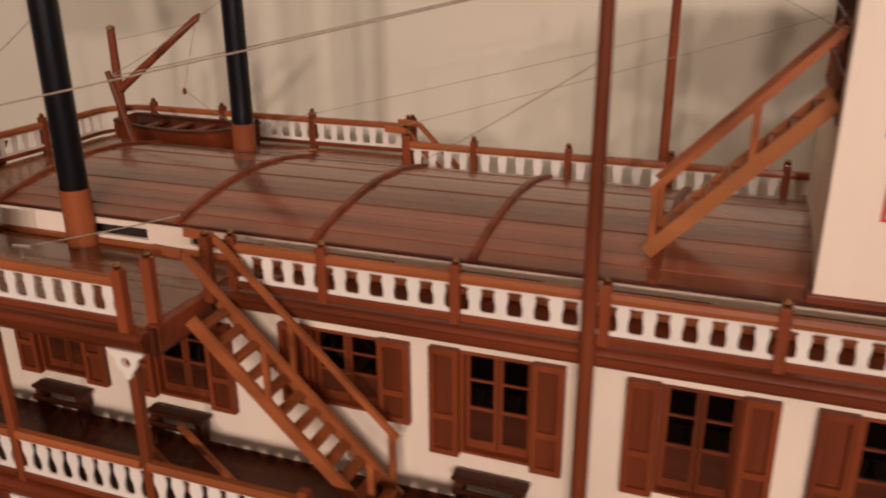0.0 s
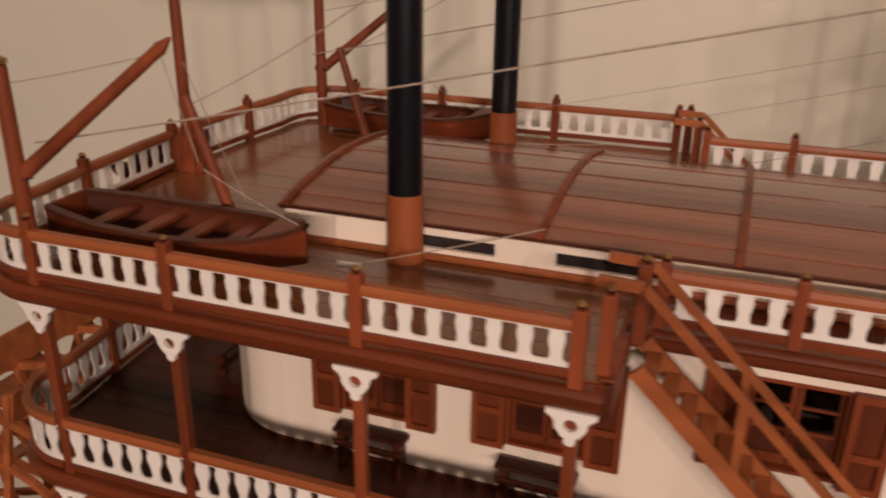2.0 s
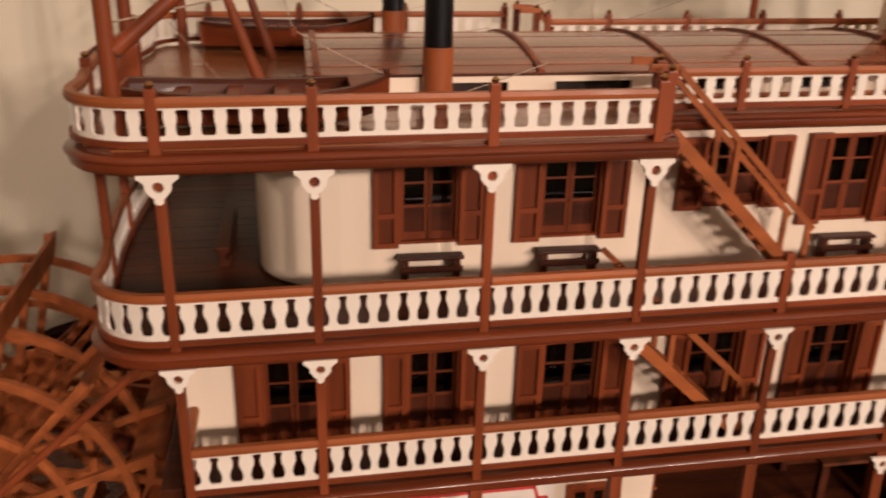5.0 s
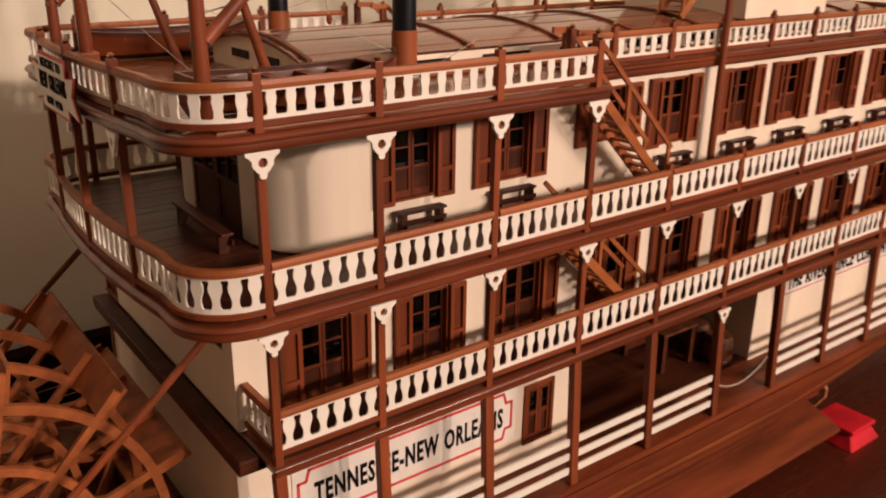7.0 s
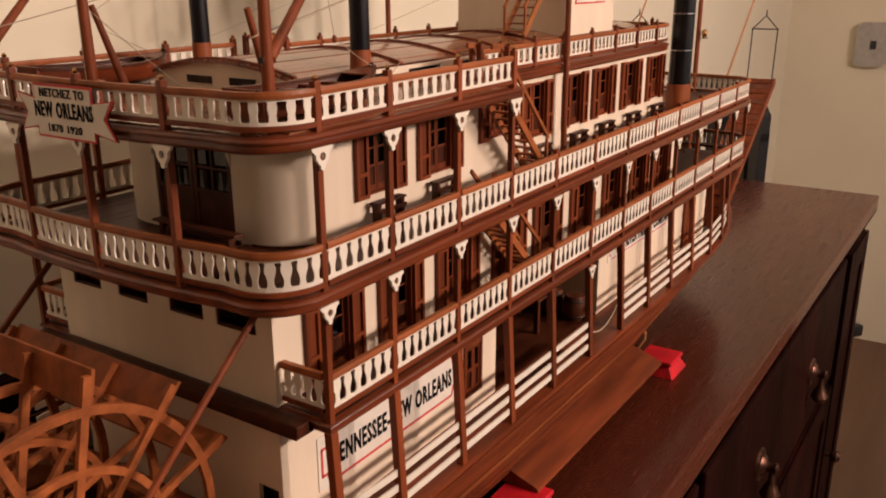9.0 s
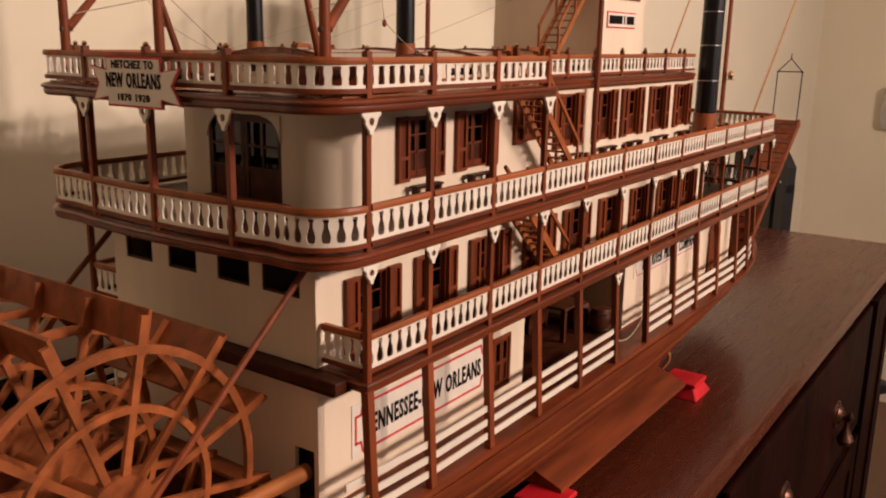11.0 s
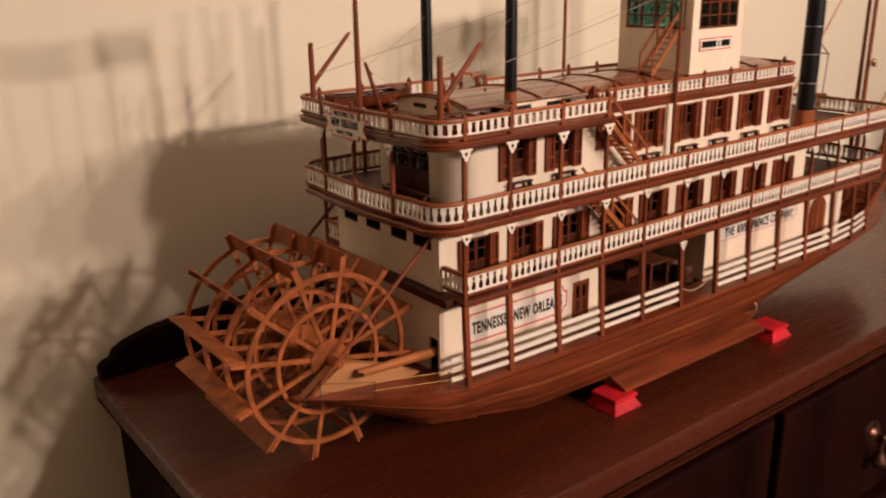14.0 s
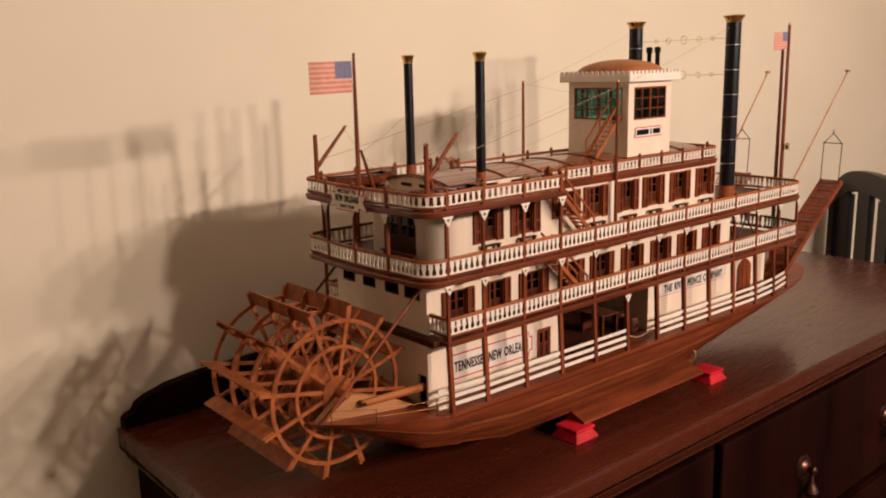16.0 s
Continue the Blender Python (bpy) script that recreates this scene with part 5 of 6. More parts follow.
# stairs --------------------------------------------------------------------------
def stairway(p, q, y0, y1, steps, stringer, tread=0.0045, rail=0.0, mat=CAP, label="open wooden stair", rise=0.024, top_post=True):
    """A stair in the x-z plane from p (top) to q (foot), between y0 and y1."""
    st = new("stairway")
    st.parent = boat
    tagged(st, label)
    (xa, za), (xb, zb) = p, q
    d = V((xb - xa, 0, zb - za)).normalized()
    up = V((-d.z, 0, d.x)) if d.x > 0 else V((d.z, 0, -d.x))
    for y in (y0, y1):
        bm = bmesh.new()
        a, b = V((xa, y - 0.0009, za)), V((xb, y - 0.0009, zb))
        extrude(bm, [a - up * stringer / 2, b - up * stringer / 2, b + up * stringer / 2, a + up * stringer / 2], (0, 0.0018, 0))
        part("stringer", bm, mat, st)
        if rail:
            bm = bmesh.new()
            h = V((0, 0, rise))
            extrude(bm, [a + h - up * 0.0012, b + h - up * 0.0012, b + h + up * 0.0012, a + h + up * 0.0012], (0, 0.0018, 0))
            if top_post:
                s = -1 if xb > xa else 1
                extrude(bm, [a + h + V((s * 0.012, 0, -0.001)), a + h + V((0, 0, -0.0015)), a + h + V((0, 0, 0.0015)), a + h + V((s * 0.012, 0, 0.002))], (0, 0.0018, 0))
            part("handrail", bm, CAP, st)
            for f in (0.42, 0.97):
                bm = bmesh.new()
                c = a.lerp(b, f)
                box(bm, c.x - 0.0011, c.x + 0.0011, y - 0.0008, y + 0.0008, c.z, c.z + rise)
                part("baluster", bm, CAP, st)
    for k in range(steps):
        f = (k + 0.6) / steps
        x, z = xa + (xb - xa) * f, za + (zb - za) * f
        bm = bmesh.new()
        box(bm, x - tread / 2, x + tread / 2, y0 + 0.0009, y1 - 0.0009, z, z + 0.0011)
        part("tread", bm, CAP, st)
    return st


for s in (-1, 1):
    stairway((0.1870, 0.3065), (0.2545, 0.2400), *sorted((s * 0.1130, s * 0.0940)), 12, 0.0048, rail=1)
    stairway((0.168, 0.2315), (0.2345, 0.1695), *sorted((s * 0.1205, s * 0.1025)), 12, 0.0048, rail=1, top_post=False)
    # posts and gate rails at the head of the stair
    for x, y in ((0.1798, 0.1225), (0.1855, 0.0970)):
        post("gate_post", x, s * y, TOP - 0.002, 0.3315, 0.0019, knob=True)
    bm = bmesh.new()
    a, b = sorted((s * 0.0945, s * 0.1265))
    box(bm, 0.1795, 0.1835, a, b, 0.2995, TOP, 0.0005)
    part("landing_board", bm, WOOD, boat)
stairway((0.379, 0.380), (0.328, 0.3265), -0.0456, -0.0256, 9, 0.0050, tread=0.005, rail=1, label="steep orange ladder stair to the pilot house", rise=0.021, mat=ORANGE)
stairway((0.700, 0.163), (0.775, 0.090), -0.024, 0.024, 9, 0.006, rail=0, label="broad wooden stair at the bow", mat=WOOD)


# poles, davits and rigging ---------------------------------------------------------
def spar(name, p, q, r0, r1, label, mat=WOOD_Z, tip=False):
    bm = bmesh.new()
    rod(bm, p, q, r0, r1, 10)
    ob = part(name, bm, mat, boat, label, smooth=True)
    if tip:
        bm = bmesh.new()
        lathe(bm, q, ((0.0008, -0.0002), (r1 * 1.15, 0.0006), (r1 * 1.1, 0.002), (0.0003, 0.0032)), 8)
        part("cap", bm, OLD_BRASS, ob, smooth=True)
    return ob


def line(p, q, sag=0.0, r=0.0002, mat=STRING, name="rigging_line", n=10):
    bm = bmesh.new()
    p, q = V(p), V(q)
    pts = [p.lerp(q, k / n) - V((0, 0, 4 * sag * (k / n) * (1 - k / n))) for k in range(n + 1)]
    tube(bm, pts, r)
    return part(name, bm, mat, boat)


for s in (-1, 1):
    spar("davit_post", (-0.014, s * 0.116, TOP), (-0.014, s * 0.116, 0.374), 0.0031, 0.0026, "upright mahogany davit post", tip=True)
    boom = spar("boom", (-0.012, s * 0.1155, 0.3390), (0.038, (s * 0.117 + 0.015), 0.3810), 0.0027, 0.0020, "slanting mahogany boom")
    bm = bmesh.new()
    rod(bm, (0.0370, (s * 0.1172 + 0.015), 0.3801), (0.0410, (s * 0.1168 + 0.015), 0.3836), 0.0024, 0.0006, 8)
    part("tip", bm, WOOD_Z, boom)
    bm = bmesh.new()
    box(bm, -0.0170, -0.0095, s * 0.1155 - 0.0016, s * 0.1155 + 0.0016, 0.3372, 0.3398, 0.0005)
    part("hinge", bm, IRON, boom)
    spar("stub_mast", (0.036, s * 0.064, TOP), (0.020, s * 0.066, 0.358), 0.0026, 0.0017, "short leaning mahogany spar")
    spar("spar_pole", (0.318, s * 0.0925, MID), (0.318, s * 0.0925, 0.426), 0.0026, 0.0020, "tall slender mahogany pole", tip=True)
    line((-0.014, s * 0.116, 0.368), (0.037, (s * 0.117 + 0.015), 0.379), 0.0004)
    line((-0.014, s * 0.106, 0.347), (0.318, s * 0.0885, 0.419), 0.0005, 0.00033)
    line((0.037, (s * 0.117 + 0.015), 0.379), (0.046, s * 0.100, 0.344), 0.0, 0.0002)
    line((0.046, s * 0.100, 0.344), (0.080, s * 0.096, 0.327), 0.001, 0.0002)
    line((0.318, s * 0.0925, 0.420), (0.580, s * 0.095, 0.500), 0.004)
    line((0.023, s * 0.066, 0.356), (0.101, s * 0.0705, 0.40), 0.002)
    bm = bmesh.new()
    lathe(bm, (0.046, s * 0.100, 0.341), ((0.0004, 0), (0.0012, 0.001), (0.0012, 0.003), (0.0004, 0.004)), 8)
    part("block", bm, WOOD, boat)
    # white cleat on the deck
    bm = bmesh.new()
    rod(bm, (0.092, s * 0.0895, TOP), (0.092, s * 0.0895, TOP + 0.0042), 0.0006, n=6)
    rod(bm, (0.0885, s * 0.0900, TOP + 0.0048), (0.0965, s * 0.0890, TOP + 0.0048), 0.0011, n=8)
    part("cleat", bm, WHITE_FRET, boat, "small white cleat", smooth=True)
    line((0.093, s * 0.0895, TOP + 0.005), (0.150, s * 0.061, 0.325), 0.0005, 0.00022)
line((0.05, 0.100, 0.316), (0.318, 0.0905, 0.384), 0.001, 0.00014)
line((0.175, 0.100, 0.330), (0.379, 0.057, 0.396), 0.001, 0.00014)
line((0.318, 0.0900, 0.424), (0.379, -0.050, 0.400), 0.001, 0.00014)
line((0.205, 0.058, 0.3225), (0.318, -0.0905, 0.396), 0.001, 0.00014)
staff = spar("flagstaff", (-0.0255, 0, TOP), (-0.0255, 0, 0.4655), 0.0031, 0.0016, "tall mahogany flagstaff", tip=True)
line((-0.0285, 0, 0.325), (-0.0285, 0, 0.455), 0, 0.0002)
bm = bmesh.new()
box(bm, -0.0300, -0.0210, -0.0046, 0.0046, TOP + 0.0001, TOP + 0.0165, 0.0008)
part("mast_step", bm, WOOD_Z, staff, "wooden step round the foot of the staff")
line((-0.0255, 0, 0.36), (0.02, -0.03, TOP), 0.001, 0.0002)


def flag(name, x, y, z, w, h, lean, label):
    """A striped cloth flag with a blue canton, hanging in the x-z plane aft of its staff."""
    fl = thing(name, label, "flag", "flags of the model boat", at=(x, across(y), z))

    def quad(nm, u0, u1, v0, v1, mat, proud):
        bm = bmesh.new()
        n = 10
        for side in (-1, 1):
            rows = []
            for k in range(n + 1):
                u = u0 + (u1 - u0) * k / n
                wv = 0.0016 * math.sin(u / w * 7) * (0.3 + u / w)
                rows.append([bm.verts.new((-u, wv + side * (0.0002 + proud), -v - lean * u)) for v in (v0, v1)])
            for a, b in zip(rows, rows[1:]):
                bm.faces.new((a[0], a[1], b[1], b[0]))
        return flat(nm, bm, mat, fl)
    for k in range(13):
        quad("stripe", 0, w, h * k / 13, h * (k + 1) / 13, FLAG_RED if k % 2 == 0 else FLAG_WHITE, 0)
    quad("canton", 0, w * 0.4, 0, h * 7 / 13, FLAG_BLUE, 0.0002)
    return fl


flag("stern_flag", -0.0290, 0.0, 0.4600, 0.052, 0.033, 0.02, "small striped cloth flag with a blue canton on a staff")

# bow gear --------------------------------------------------------------------------
for y, top in ((0.0055, 0.465), (-0.0055, 0.506)):
    spar("jackstaff", (0.887, y, 0.086), (0.887, y, top), 0.0042, 0.0026, "tall twin mahogany jackstaff at the bow", tip=y < 0)
flag("bow_flag", 0.8825, -0.0055, 0.500, 0.042, 0.029, 0.05, "tiny striped cloth flag with a blue canton at the bow")
bm = bmesh.new()
lathe(bm, (0.887, -0.0145, 0.2925), ((0.002, 0), (0.0035, 0.001), (0.0042, 0.004), (0.0042, 0.007), (0.0025, 0.0095), (0.0005, 0.0105)), 12)
lan = part("lantern", bm, OLD_BRASS, boat, "small brass lantern on the jackstaff", smooth=True)
bm = bmesh.new()
box(bm, 0.884, 0.890, -0.020, -0.0095, 0.2910, 0.292)
part("lantern_shelf", bm, WOOD, lan)
for s in (-1, 1):
    spar("derrick_boom", (0.798, s * 0.076, 0.2365), (0.966, s * 0.083, 0.424), 0.0016, 0.0011, "thin pale derrick boom over the landing stage", mat=PALE)
    bm = bmesh.new()
    box(bm, 0.9615, 0.9705, s * 0.083 - 0.003, s * 0.083 + 0.003, 0.423, 0.427)
    rod(bm, (0.964, s * 0.083, 0.427), (0.958, s * 0.083, 0.417), 0.0008, n=6)
    part("boom_head", bm, PALE, boat)
    stage = new("landing_stage")
    stage.parent = boat
    tagged(stage, "reddish planked landing stage raised at the bow")
    A, B = V((0.700, s * 0.0955, 0.094)), V((0.910, s * 0.0955, 0.240))
    L = (B - A).length
    ang = math.atan2(B.z - A.z, B.x - A.x)
    m = Matrix.Translation(A) @ Matrix.Rotation(-ang, 4, "Y")
    n = 26
    for k in range(n):
        bm = bmesh.new()
        box(bm, L * k / n + 0.0004, L * (k + 1) / n - 0.0004, -0.0205, 0.0205, -0.0016, 0.0004 * (k % 2), m=m)
        part("plank", bm, WOOD if k % 3 else EDGE, stage)
    for y in (-0.0195, 0.0195):
        bm = bmesh.new()
        box(bm, 0, L, y - 0.0016, y + 0.0016, -0.007, 0.0018, m=m)
        part("side_beam", bm, WOOD, stage)
    gal = new("gallows")
    gal.parent = boat
    tagged(gal, "blackened wire gallows on the landing stage")
    bm = bmesh.new()
    x, yc = 0.906, s * 0.0955
    for y in (-0.0175, 0.0175):
        rod(bm, (x - 0.004, yc + y, 0.234), (x, yc + y, 0.304), 0.0009, n=6)
        rod(bm, (x, yc + y, 0.304), (x, yc, 0.321), 0.0008, n=6)
    rod(bm, (x, yc - 0.0190, 0.304), (x, yc + 0.0190, 0.304), 0.0009, n=6)
    rod(bm, (x, yc, 0.320), (x, yc, 0.328), 0.0011, 0.0006, n=6)
    part("wire_frame", bm, IRON, gal, smooth=True)
# chains between the tall stacks
for z in (0.480, 0.428):
    bm = bmesh.new()
    rod(bm, (0.580, -0.084, z), (0.580, 0.084, z), 0.0004, n=5)
    for y, r in ((-0.055, 0.0030), (-0.03, 0.0042), (0.0, 0.0060), (0.03, 0.0042), (0.055, 0.0030)):
        rows = []
        for k in range(14):
            a = k * math.tau / 14
            rows.append((0.580, y + r * math.cos(a), z + r * math.sin(a)))
        for a, b in zip(rows, rows[1:] + rows[:1]):
            rod(bm, a, b, 0.0004, n=4, caps=False)
    part("stack_chain", bm, BRASS, boat, "thin chain with rings between the stacks")
for y in (-0.012, 0.004):
    bm = bmesh.new()
    lathe(bm, (0.500, y, 0.327), ((0.0035, 0), (0.0035, 0.134), (0.0048, 0.136), (0.0050, 0.142), (0.003, 0.1435)), 12)
    part("steam_pipe", bm, BLACK, boat, "short black steam pipe", smooth=True)
# tangle of braces on the foredeck of the lower gallery
for s in (-1, 1):
    for xa, xb in ((0.615, 0.665), (0.675, 0.725)):
        bm = bmesh.new()
        rod(bm, (xa, s * 0.055, LOW), (xb, s * 0.055, 0.2255), 0.0014, n=6)
        rod(bm, (xb, s * 0.055, LOW), (xa, s * 0.055, 0.2255), 0.0014, n=6)
        part("cross_brace", bm, WOOD_DARK, boat)

# signs -------------------------------------------------------------------------------


def red_frame(bm, x0, x1, z0, z1, y, notch=0.006, t=0.0006):
    pts = [(x0, z0 + notch), (x0 + notch * 0.7, z0 + notch), (x0 + notch, z0), (x1 - notch, z0), (x1 - notch * 0.7, z0 + notch), (x1, z0 + notch),
           (x1, z1 - notch), (x1 - notch * 0.7, z1 - notch), (x1 - notch, z1), (x0 + notch, z1), (x0 + notch * 0.7, z1 - notch), (x0, z1 - notch)]
    for (xa, za), (xb, zb) in zip(pts, pts[1:] + pts[:1]):
        d = V((xb - xa, 0, zb - za)).normalized()
        w = V((-d.z, 0, d.x)) * t
        a, b = V((xa, y, za)) - d * t * 0.5, V((xb, y, zb)) + d * t * 0.5
        extrude(bm, [a - w, b - w, b + w, a + w], (0, -0.0002, 0))


side_sign = new("side_sign")
side_sign.parent = boat
tagged(side_sign, "white sign with black capitals in a red notched frame")
bm = bmesh.new()
box(bm, 0.0180, 0.1570, Y1 - 0.0006, Y1 - 0.0001, 0.1085, 0.1405)
part("board", bm, PAPER, side_sign)
bm = bmesh.new()
red_frame(bm, 0.0210, 0.1535, 0.1105, 0.1385, Y1 - 0.0006, 0.006, 0.0008)
part("frame_line", bm, RED_INK, side_sign)
writing("lettering", "TENNESSEE-NEW ORLEANS", 0.02, pose(0.0883, Y1 - 0.0009, 0.1243, 90), BLACK_INK, side_sign, 0.1180, 0.0125, 0.0006)
co_sign = new("company_sign")
co_sign.parent = boat
tagged(co_sign, "white company sign with dark capitals in a red frame")
bm = bmesh.new()
box(bm, 0.403, 0.577, Y1 - 0.0006, Y1 - 0.0001, 0.1295, 0.1530)
part("board", bm, PAPER, co_sign)
bm = bmesh.new()
red_frame(bm, 0.4065, 0.5735, 0.1312, 0.1512, Y1 - 0.0006, 0.004, 0.0004)
part("frame_line", bm, RED_INK, co_sign)
writing("lettering", "THE RIVER PRINCE COMPANY", 0.02, pose(0.4935, Y1 - 0.0009, 0.1410, 90), BLACK_INK, co_sign, 0.147, 0.0122, 0.0006)
name_sign = new("name_board")
name_sign.parent = boat
tagged(name_sign, "white name board with dark bars in a red frame")
bm = bmesh.new()
box(bm, 0.3945, 0.4545, -PY - 0.0008, -PY - 0.0001, 0.3485, 0.3625)
part("board", bm, RED_INK, name_sign)
bm = bmesh.new()
box(bm, 0.3957, 0.4533, -PY - 0.0012, -PY - 0.0007, 0.3497, 0.3613)
part("face", bm, PAPER, name_sign)
for x0, x1 in ((0.3980, 0.4250), (0.4285, 0.4310), (0.4345, 0.4510)):
    bm = bmesh.new()
    box(bm, x0, x1, -PY - 0.0015, -PY - 0.0011, 0.3520, 0.3592)
    part("bar", bm, BLACK_INK, name_sign)
stern_sign = new("stern_sign")
stern_sign.parent = boat
tagged(stern_sign, "shield-ended white sign with a red border on the stern rail")
bm = bmesh.new()
SX = -0.0405
prof = [(0.003 + (y - 0.003) * 0.93, z) for y, z in [(0.030, 0.299), (-0.024, 0.299), (-0.024, 0.3035), (-0.042, 0.3010), (-0.034, 0.3105), (-0.042, 0.3195), (-0.024, 0.3175), (-0.024, 0.3245), (0.030, 0.3245), (0.030, 0.3175), (0.046, 0.3195), (0.039, 0.3105), (0.046, 0.3010), (0.030, 0.3035)]]
extrude(bm, [(SX, y, z) for y, z in prof], (0.0004, 0, 0))
part("border", bm, RED_INK, stern_sign)
bm = bmesh.new()
extrude(bm, [(SX + 0.0005, y, z) for y, z in prof], (0.0008, 0, 0))
part("backing", bm, WOOD_DARK, stern_sign)
bm = bmesh.new()
extrude(bm, [(SX - 0.0003, 0.003 + (y - 0.003) * 0.955, 0.3117 + (z - 0.3117) * 0.91) for y, z in prof], (0.0004, 0, 0))
part("board", bm, PAPER, stern_sign)
for text, z, wide, high in (("NETCHEZ TO", 0.3205, 0.038, 0.0042), ("NEW ORLEANS", 0.3126, 0.050, 0.0076), ("1870 1920", 0.3040, 0.029, 0.0038)):
    writing("lettering", text, 0.02, pose(SX - 0.0005, 0.003, z, 90, 0, -90), BLACK_INK, stern_sign, wide, high, 0.0005)

# things that stand on the decks ----------------------------------------------------------


def rowboat():
    rb = thing("rowboat", "small open reddish wooden rowboat on the top deck", "rowboat", "rowboats on the top deck")
    L, W, H = 0.094, 0.032, 0.0150
    st = [(-0.5, 0.62, 0.0), (-0.42, 0.76, -0.0005), (-0.25, 0.95, -0.0015), (0, 1.0, -0.002), (0.2, 0.92, -0.0015), (0.34, 0.68, -0.0002), (0.44, 0.34, 0.0015), (0.5, 0.02, 0.003)]
    for inner in (0, 1):
        bm = bmesh.new()
        rows = []
        for u, w, sh in st:
            hw = W / 2 * w - (0.0016 if inner else 0)
            hw = max(hw, 0.0003)
            zb = 0.0015 if inner else 0.0
            lift = max(0, u - 0.3) * 0.03
            rows.append([bm.verts.new((u * L, yy * hw, zz)) for yy, zz in ((-1, H + sh), (-0.93, H * 0.62), (-0.68, H * 0.2 + lift), (0, zb + lift), (0.68, H * 0.2 + lift), (0.93, H * 0.62), (1, H + sh))])
        for r, t in zip(rows, rows[1:]):
            for i in range(6):
                bm.faces.new((r[i], r[i + 1], t[i + 1], t[i]))
        if not inner:
            bm.faces.new(rows[0])
        flat("hull" if not inner else "inner_planking", bm, EDGE if not inner else WOOD_DARK, rb, smooth=True)
    for s in (-1, 1):
        bm = bmesh.new()
        rows = []
        for u, w, sh in st:
            hw = W / 2 * w
            rows.append([bm.verts.new((u * L, s * (max(0.0002, hw) + o), H + sh + z)) for o, z in ((-0.0022, -0.0004), (0.0010, -0.0004), (0.0010, 0.0012), (-0.0022, 0.0012))])
        for r, t in zip(rows, rows[1:]):
            for i in range(4):
                bm.faces.new((r[i], r[(i + 1) % 4], t[(i + 1) % 4], t[i]))
        bm.faces.new(rows[0]), bm.faces.new(rows[-1])
        flat("gunwale", bm, WOOD_DARK, rb)
    for u in (-0.30, -0.10, 0.08, 0.24):
        bm = bmesh.new()
        w = W / 2 * (0.93 if abs(u) < 0.2 else 0.84)
        box(bm, u * L - 0.0026, u * L + 0.0026, -w, w, H - 0.0042, H - 0.0028)
        flat("thwart", bm, WOOD, rb)
    bm = bmesh.new()
    extrude(bm, [(L * 0.34, -0.0105, H + 0.0002), (L * 0.49, 0.0, H + 0.0028), (L * 0.34, 0.0105, H + 0.0002)], (0, 0, 0.0008))
    flat("foredeck", bm, WOOD, rb)
    bm = bmesh.new()
    box(bm, -L / 2 - 0.0008, -L / 2 + 0.0006, -W * 0.31, W * 0.31, 0.004, H + 0.0012)
    flat("transom", bm, WOOD, rb)
    bm = bmesh.new()
    rod(bm, (L * 0.485, 0, H + 0.003), (L * 0.485, 0, H + 0.0055), 0.0012, n=8)
    flat("bow_post", bm, WOOD_DARK, rb)
    return rb


rb = rowboat()
rb.location = (0.0335, across(-0.0955), TOP + 0.0003)
copy_thing(rb, pose(0.0455, across(0.103), TOP + 0.0003))


def bench(L=0.027, h=0.0):
    be = thing("bench", "small dark brown wooden bench by the cabin wall", "bench", "benches on the upper gallery")
    bm = bmesh.new()
    box(bm, -L / 2, L / 2, -0.0030, 0.0030, 0.0140 - h, 0.0154 - h, 0.0004)
    flat("seat", bm, WOOD_DARK, be)
    for x in (-L * 0.40, L * 0.40):
        bm = bmesh.new()
        box(bm, x - 0.0013, x + 0.0013, -0.0024, 0.0024, 0.0, 0.0139 - h)
        flat("leg", bm, WOOD_DARK, be)
    bm = bmesh.new()
    box(bm, -L * 0.48, L * 0.48, -0.0034, -0.0025, 0.0088 - h, 0.0112 - h)
    flat("front_rail", bm, WOOD_DARK, be)
    return be


be = bench()
spots = [(0.0985, 0), (0.1575, 0), (0.287, 0), (0.3525, 0), (0.409, 0), (0.471, 0), (0.533, 0)]
be.location = (spots[0][0], across(Y3 - 0.0060), MID + sheer(spots[0][0], MID) + 0.0003)
for x, _ in spots[1:]:
    copy_thing(be, pose(x, across(Y3 - 0.0060), MID + sheer(x, MID) + 0.0003))
be = bench(0.064, 0.0045)
be.matrix_world = pose(0.0125, across(-0.020), MID + 0.0005, 0, 0, 90)


def crate_table():
    t = thing("crate", "rough brown wooden crate table in the open bay", "crate", at=(0.330, across(-0.055), MAIN + 0.0010))
    for k in range(4):
        bm = bmesh.new()
        box(bm, -0.018, 0.018, -0.020 + 0.010 * k + 0.0003, -0.010 + 0.010 * k - 0.0003, 0.0285, 0.0305)
        flat("plank", bm, BAY_SHADE_WOOD, t)
    for x in (-0.015, 0.015):
        for y in (-0.017, 0.017):
            bm = bmesh.new()
            box(bm, x - 0.002, x + 0.002, y - 0.002, y + 0.002, 0.0002, 0.0284)
            flat("leg", bm, WOOD_DARK, t)
    bm = bmesh.new()
    box(bm, -0.0128, 0.0128, 0.0152, 0.0168, 0.004, 0.028)
    flat("back_board", bm, WOOD_DARK, t)


crate_table()


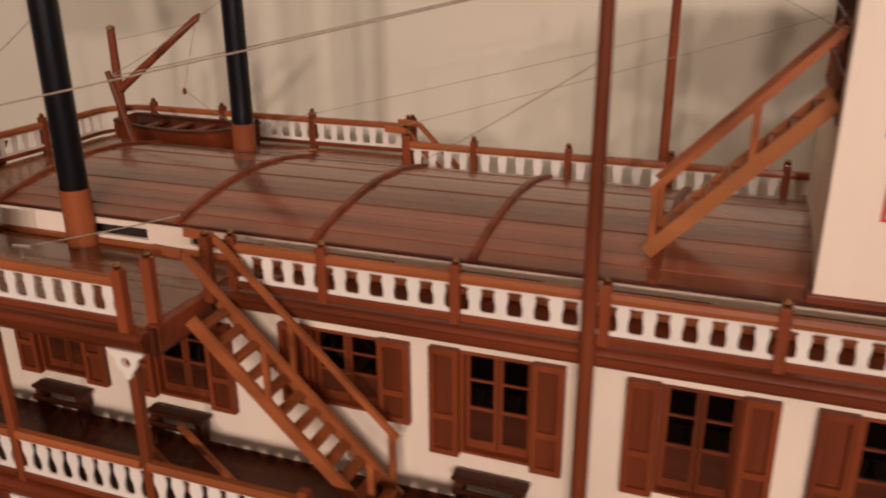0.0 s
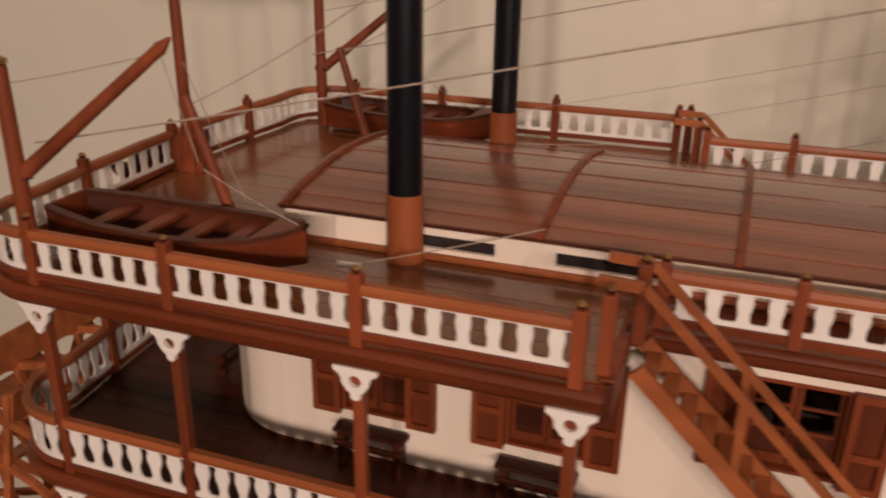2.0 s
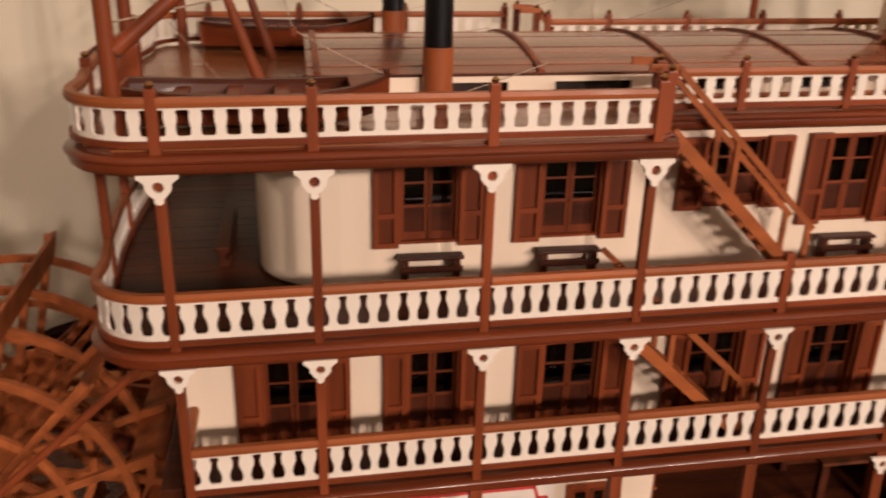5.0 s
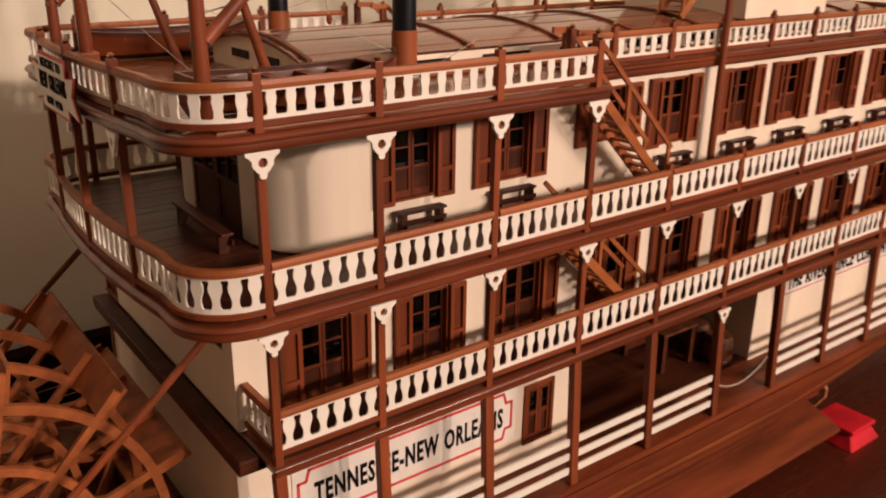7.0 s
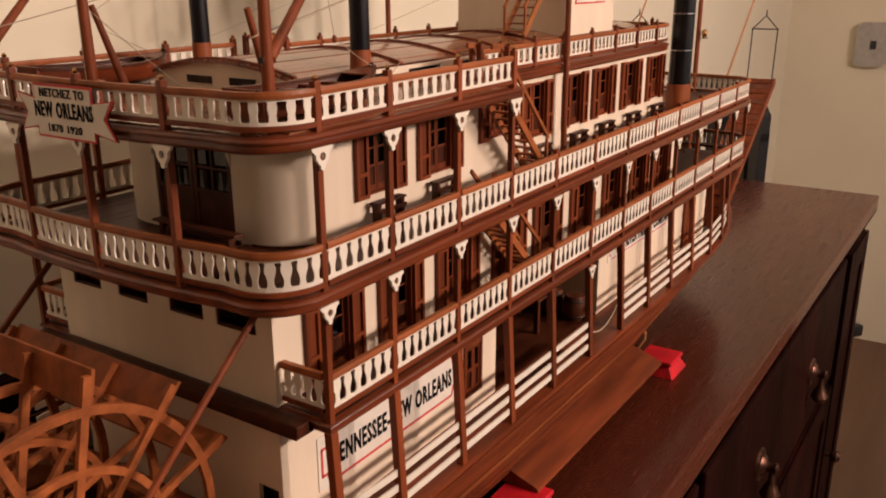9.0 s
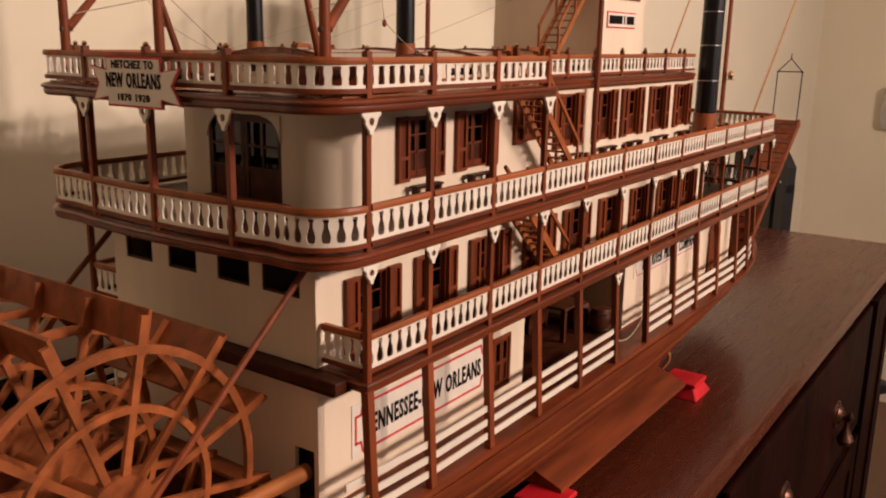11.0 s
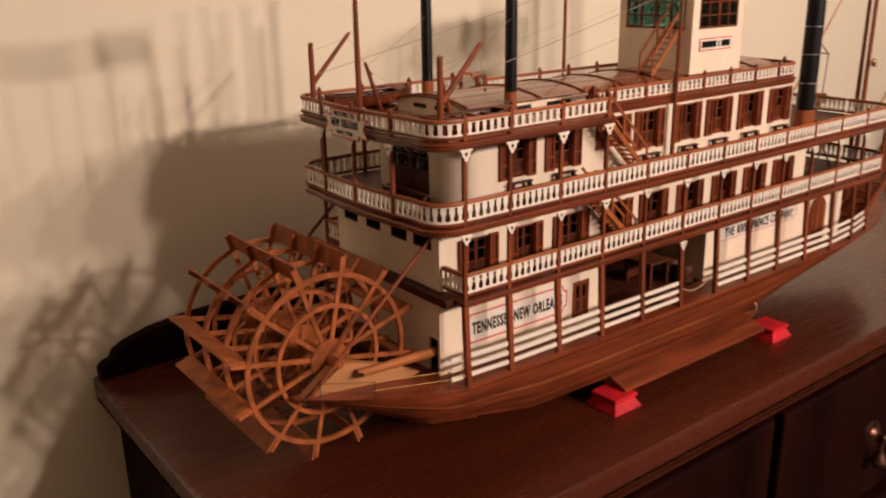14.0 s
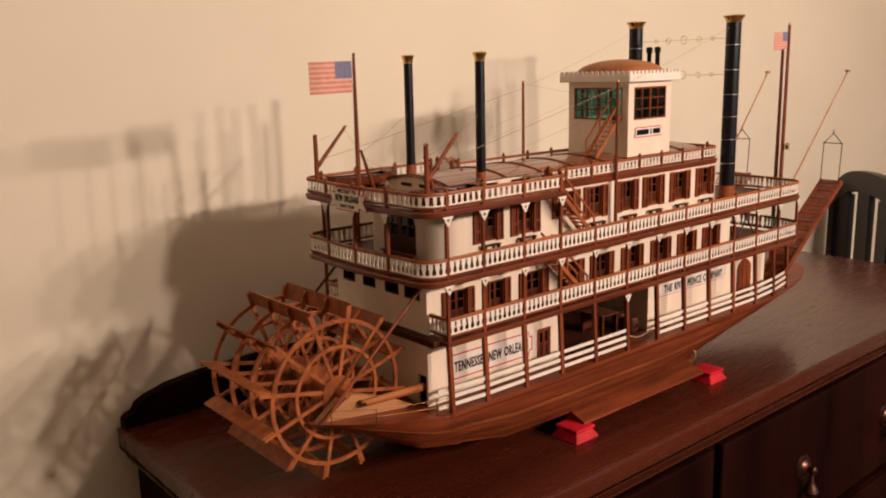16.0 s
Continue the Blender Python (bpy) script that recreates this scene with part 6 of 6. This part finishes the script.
def barrel():
    b = thing("barrel", "small bulging wooden barrel with dark hoops", "barrel", "barrels on the main deck", at=(0.3620, across(-0.088), MAIN + 0.0010))
    bm = bmesh.new()
    prof = ((0.0080, 0), (0.0097, 0.005), (0.0104, 0.011), (0.0097, 0.017), (0.0080, 0.022))
    lathe(bm, (0, 0, 0), prof, 16)
    flat("barrel_body", bm, BAY_SHADE_WOOD, b, smooth=True)
    for z, r in ((0.004, 0.0096), (0.018, 0.0096)):
        bm = bmesh.new()
        lathe(bm, (0, 0, z), ((r, -0.0008), (r + 0.0005, 0), (r, 0.0008)), 16)
        flat("hoop", bm, IRON, b, smooth=True)
    return b


brl = barrel()
copy_thing(brl, pose(0.366, across(-0.062), MAIN + 0.0010))
line((0.303, -0.131, 0.108), (0.361, -0.131, 0.110), 0.010, 0.0007, STRING, "mooring_rope", 12)
# ladder against the aft wall of the open bay
lad = new("ladder")
lad.parent = boat
tagged(lad, "short wooden ladder in the open bay")
for y in (-0.0905, -0.0665):
    bm = bmesh.new()
    box(bm, 0.2072, 0.2112, y - 0.001, y + 0.001, MAIN + 0.0011, 0.159)
    part("stile", bm, WOOD, lad)
for k in range(7):
    bm = bmesh.new()
    box(bm, 0.2075, 0.2135, -0.0894, -0.0676, 0.0945 + k * 0.0092, 0.0962 + k * 0.0092, 0.0003)
    part("rung", bm, CAP, lad)
# dark boards in the open bay
for k in range(10):
    bm = bmesh.new()
    box(bm, 0.2063, 0.3837, -0.100 + 0.02 * k + 0.0003, -0.080 + 0.02 * k - 0.0003, MAIN - 0.0002, MAIN + 0.0009)
    part("floor_board", bm, WOOD_DARK, cab1)


# display stand ------------------------------------------------------------------------------
def display_stand():
    st = thing("display_stand", "wooden display stand with four red flared feet under the hull", "display stand", at=(0.33, 0, SBZ))
    for x in (0.208, 0.500):
        for s in (-1, 1):
            bm = bmesh.new()
            m = Matrix.Translation((x - 0.33, s * 0.126, 0))
            vs0 = len(bm.verts)
            for z0, a0, z1, a1 in ((0.0, 0.0215, 0.0115, 0.0150), (0.0116, 0.0175, 0.0158, 0.0175)):
                lo = [bm.verts.new((sx * a0, sy * a0, z0)) for sx, sy in ((-1, -1), (1, -1), (1, 1), (-1, 1))]
                hi = [bm.verts.new((sx * a1, sy * a1, z1)) for sx, sy in ((-1, -1), (1, -1), (1, 1), (-1, 1))]
                for i in range(4):
                    bm.faces.new((lo[i], lo[(i + 1) % 4], hi[(i + 1) % 4], hi[i]))
                bm.faces.new(lo[::-1]), bm.faces.new(hi)
            bmesh.ops.bevel(bm, geom=bm.edges[:], offset=0.0008, segments=1, affect="EDGES")
            bmesh.ops.transform(bm, matrix=m, verts=bm.verts)
            flat("red_foot", bm, RED, st, "red painted flared foot")
        bm = bmesh.new()
        box(bm, x - 0.33 - 0.017, x - 0.33 + 0.017, -0.0935, 0.0935, 0.0159, 0.0195, 0.001)
        flat("cross_board", bm, WOOD, st)
    for s in (-1, 1):
        bm = bmesh.new()
        extrude(bm, [(-0.116, s * 0.136, 0.0160), (-0.116, s * 0.1355, 0.0190), (-0.116, s * 0.104, 0.0305), (-0.116, s * 0.096, 0.0300), (-0.116, s * 0.094, 0.0160)], (0.262, 0, 0))
        flat("cradle_board", bm, WOOD, st, "long sloping cradle board")
    bm = bmesh.new()
    pts = [V((0.158, -0.105, 0.0195)), V((0.160, -0.112, 0.032)), V((0.158, -0.113, 0.040)), V((0.152, -0.112, 0.046))]
    for a, b in zip(pts, pts[1:]):
        rod(bm, a, b, 0.0016, n=6)
    flat("hook", bm, PALE, st, "pale bent hook")
    return st


display_stand()


# room things ----------------------------------------------------------------------------------
def chair():
    ch = thing("dining_chair", "black wooden dining chair with a slatted arched back", "chair", at=(1.68, 0.165, FLOOR_Z))
    ang = math.atan2(0.239, 0.16)
    ch.rotation_euler = (0, 0, ang)
    H, W = 1.068, 0.30

    def top(u):
        return H - 0.07 * (2 * abs(u) / W) ** 3
    n = 16
    bm = bmesh.new()
    us = [-W / 2 + W * k / n for k in range(n + 1)]
    extrude(bm, [(u, -0.011, top(u)) for u in us] + [(u, -0.011, top(u) - 0.055) for u in us[::-1]], (0, 0.022, 0))
    flat("top_rail", bm, CHAIRWOOD, ch)
    for k, (a, b) in enumerate(((-0.15, -0.122), (-0.108, -0.062), (-0.026, 0.026), (0.062, 0.108), (0.122, 0.15))):
        bm = bmesh.new()
        box(bm, a, b, -0.009 if k in (1, 2, 3) else -0.013, 0.009 if k in (1, 2, 3) else 0.013, 0.47 if k in (1, 2, 3) else 0.0, top((a + b) / 2) - 0.054, 0.002)
        flat("slat" if k in (1, 2, 3) else "back_post", bm, CHAIRWOOD, ch)
    bm = bmesh.new()
    box(bm, -0.17, 0.17, -0.36, 0.02, 0.44, 0.47, 0.008)
    flat("seat", bm, CHAIRWOOD, ch)
    for x in (-0.14, 0.14):
        bm = bmesh.new()
        box(bm, x - 0.015, x + 0.015, -0.345, -0.315, 0, 0.4395, 0.002)
        flat("leg", bm, CHAIRWOOD, ch)
    return ch


chair()


def thermostat():
    th = thing("thermostat", "small grey plastic thermostat on the end wall", "thermostat", at=(X1, 0.036, 0.163))
    bm = bmesh.new()
    prof = [(-0.050, -0.060), (-0.036, -0.072), (0.036, -0.072), (0.050, -0.060), (0.050, 0.060), (0.034, 0.074), (-0.034, 0.074), (-0.050, 0.060)]
    extrude(bm, [(-0.024, y, z) for y, z in prof], (0.0238, 0, 0))
    flat("case", bm, GREY_PLASTIC, th)
    bm = bmesh.new()
    box(bm, -0.0265, -0.0242, -0.014, 0.004, -0.014, 0.014, 0.0008)
    flat("button", bm, DARK_PLASTIC, th, "dark square button")


thermostat()


def wall_box():
    wb = thing("wall_box", "dark grey plastic wall box with a slanted top", "wall box", at=(-0.580, WALL_Y, 0.225))
    bm = bmesh.new()
    prof = [(-0.07, -0.060), (0.0, -0.062), (0.055, -0.052), (0.054, 0.034), (0.044, 0.043), (0.016, 0.050), (-0.07, 0.056)]
    extrude(bm, [(x, -0.030, z) for x, z in prof], (0, 0.0298, 0))
    flat("case", bm, DARK_PLASTIC, wb)
    bm = bmesh.new()
    extrude(bm, [(x * 0.86 - 0.006, -0.0325, z * 0.86) for x, z in prof], (0, 0.0024, 0))
    flat("face", bm, DARK_PLASTIC, wb)
    bm = bmesh.new()
    lathe(bm, (0.034, -0.0325, 0.034), ((0.004, 0), (0.004, -0.002), (0.002, -0.0035)), 10, "y")
    flat("stud", bm, BRASS, wb, "bright metal stud", smooth=True)


wall_box()
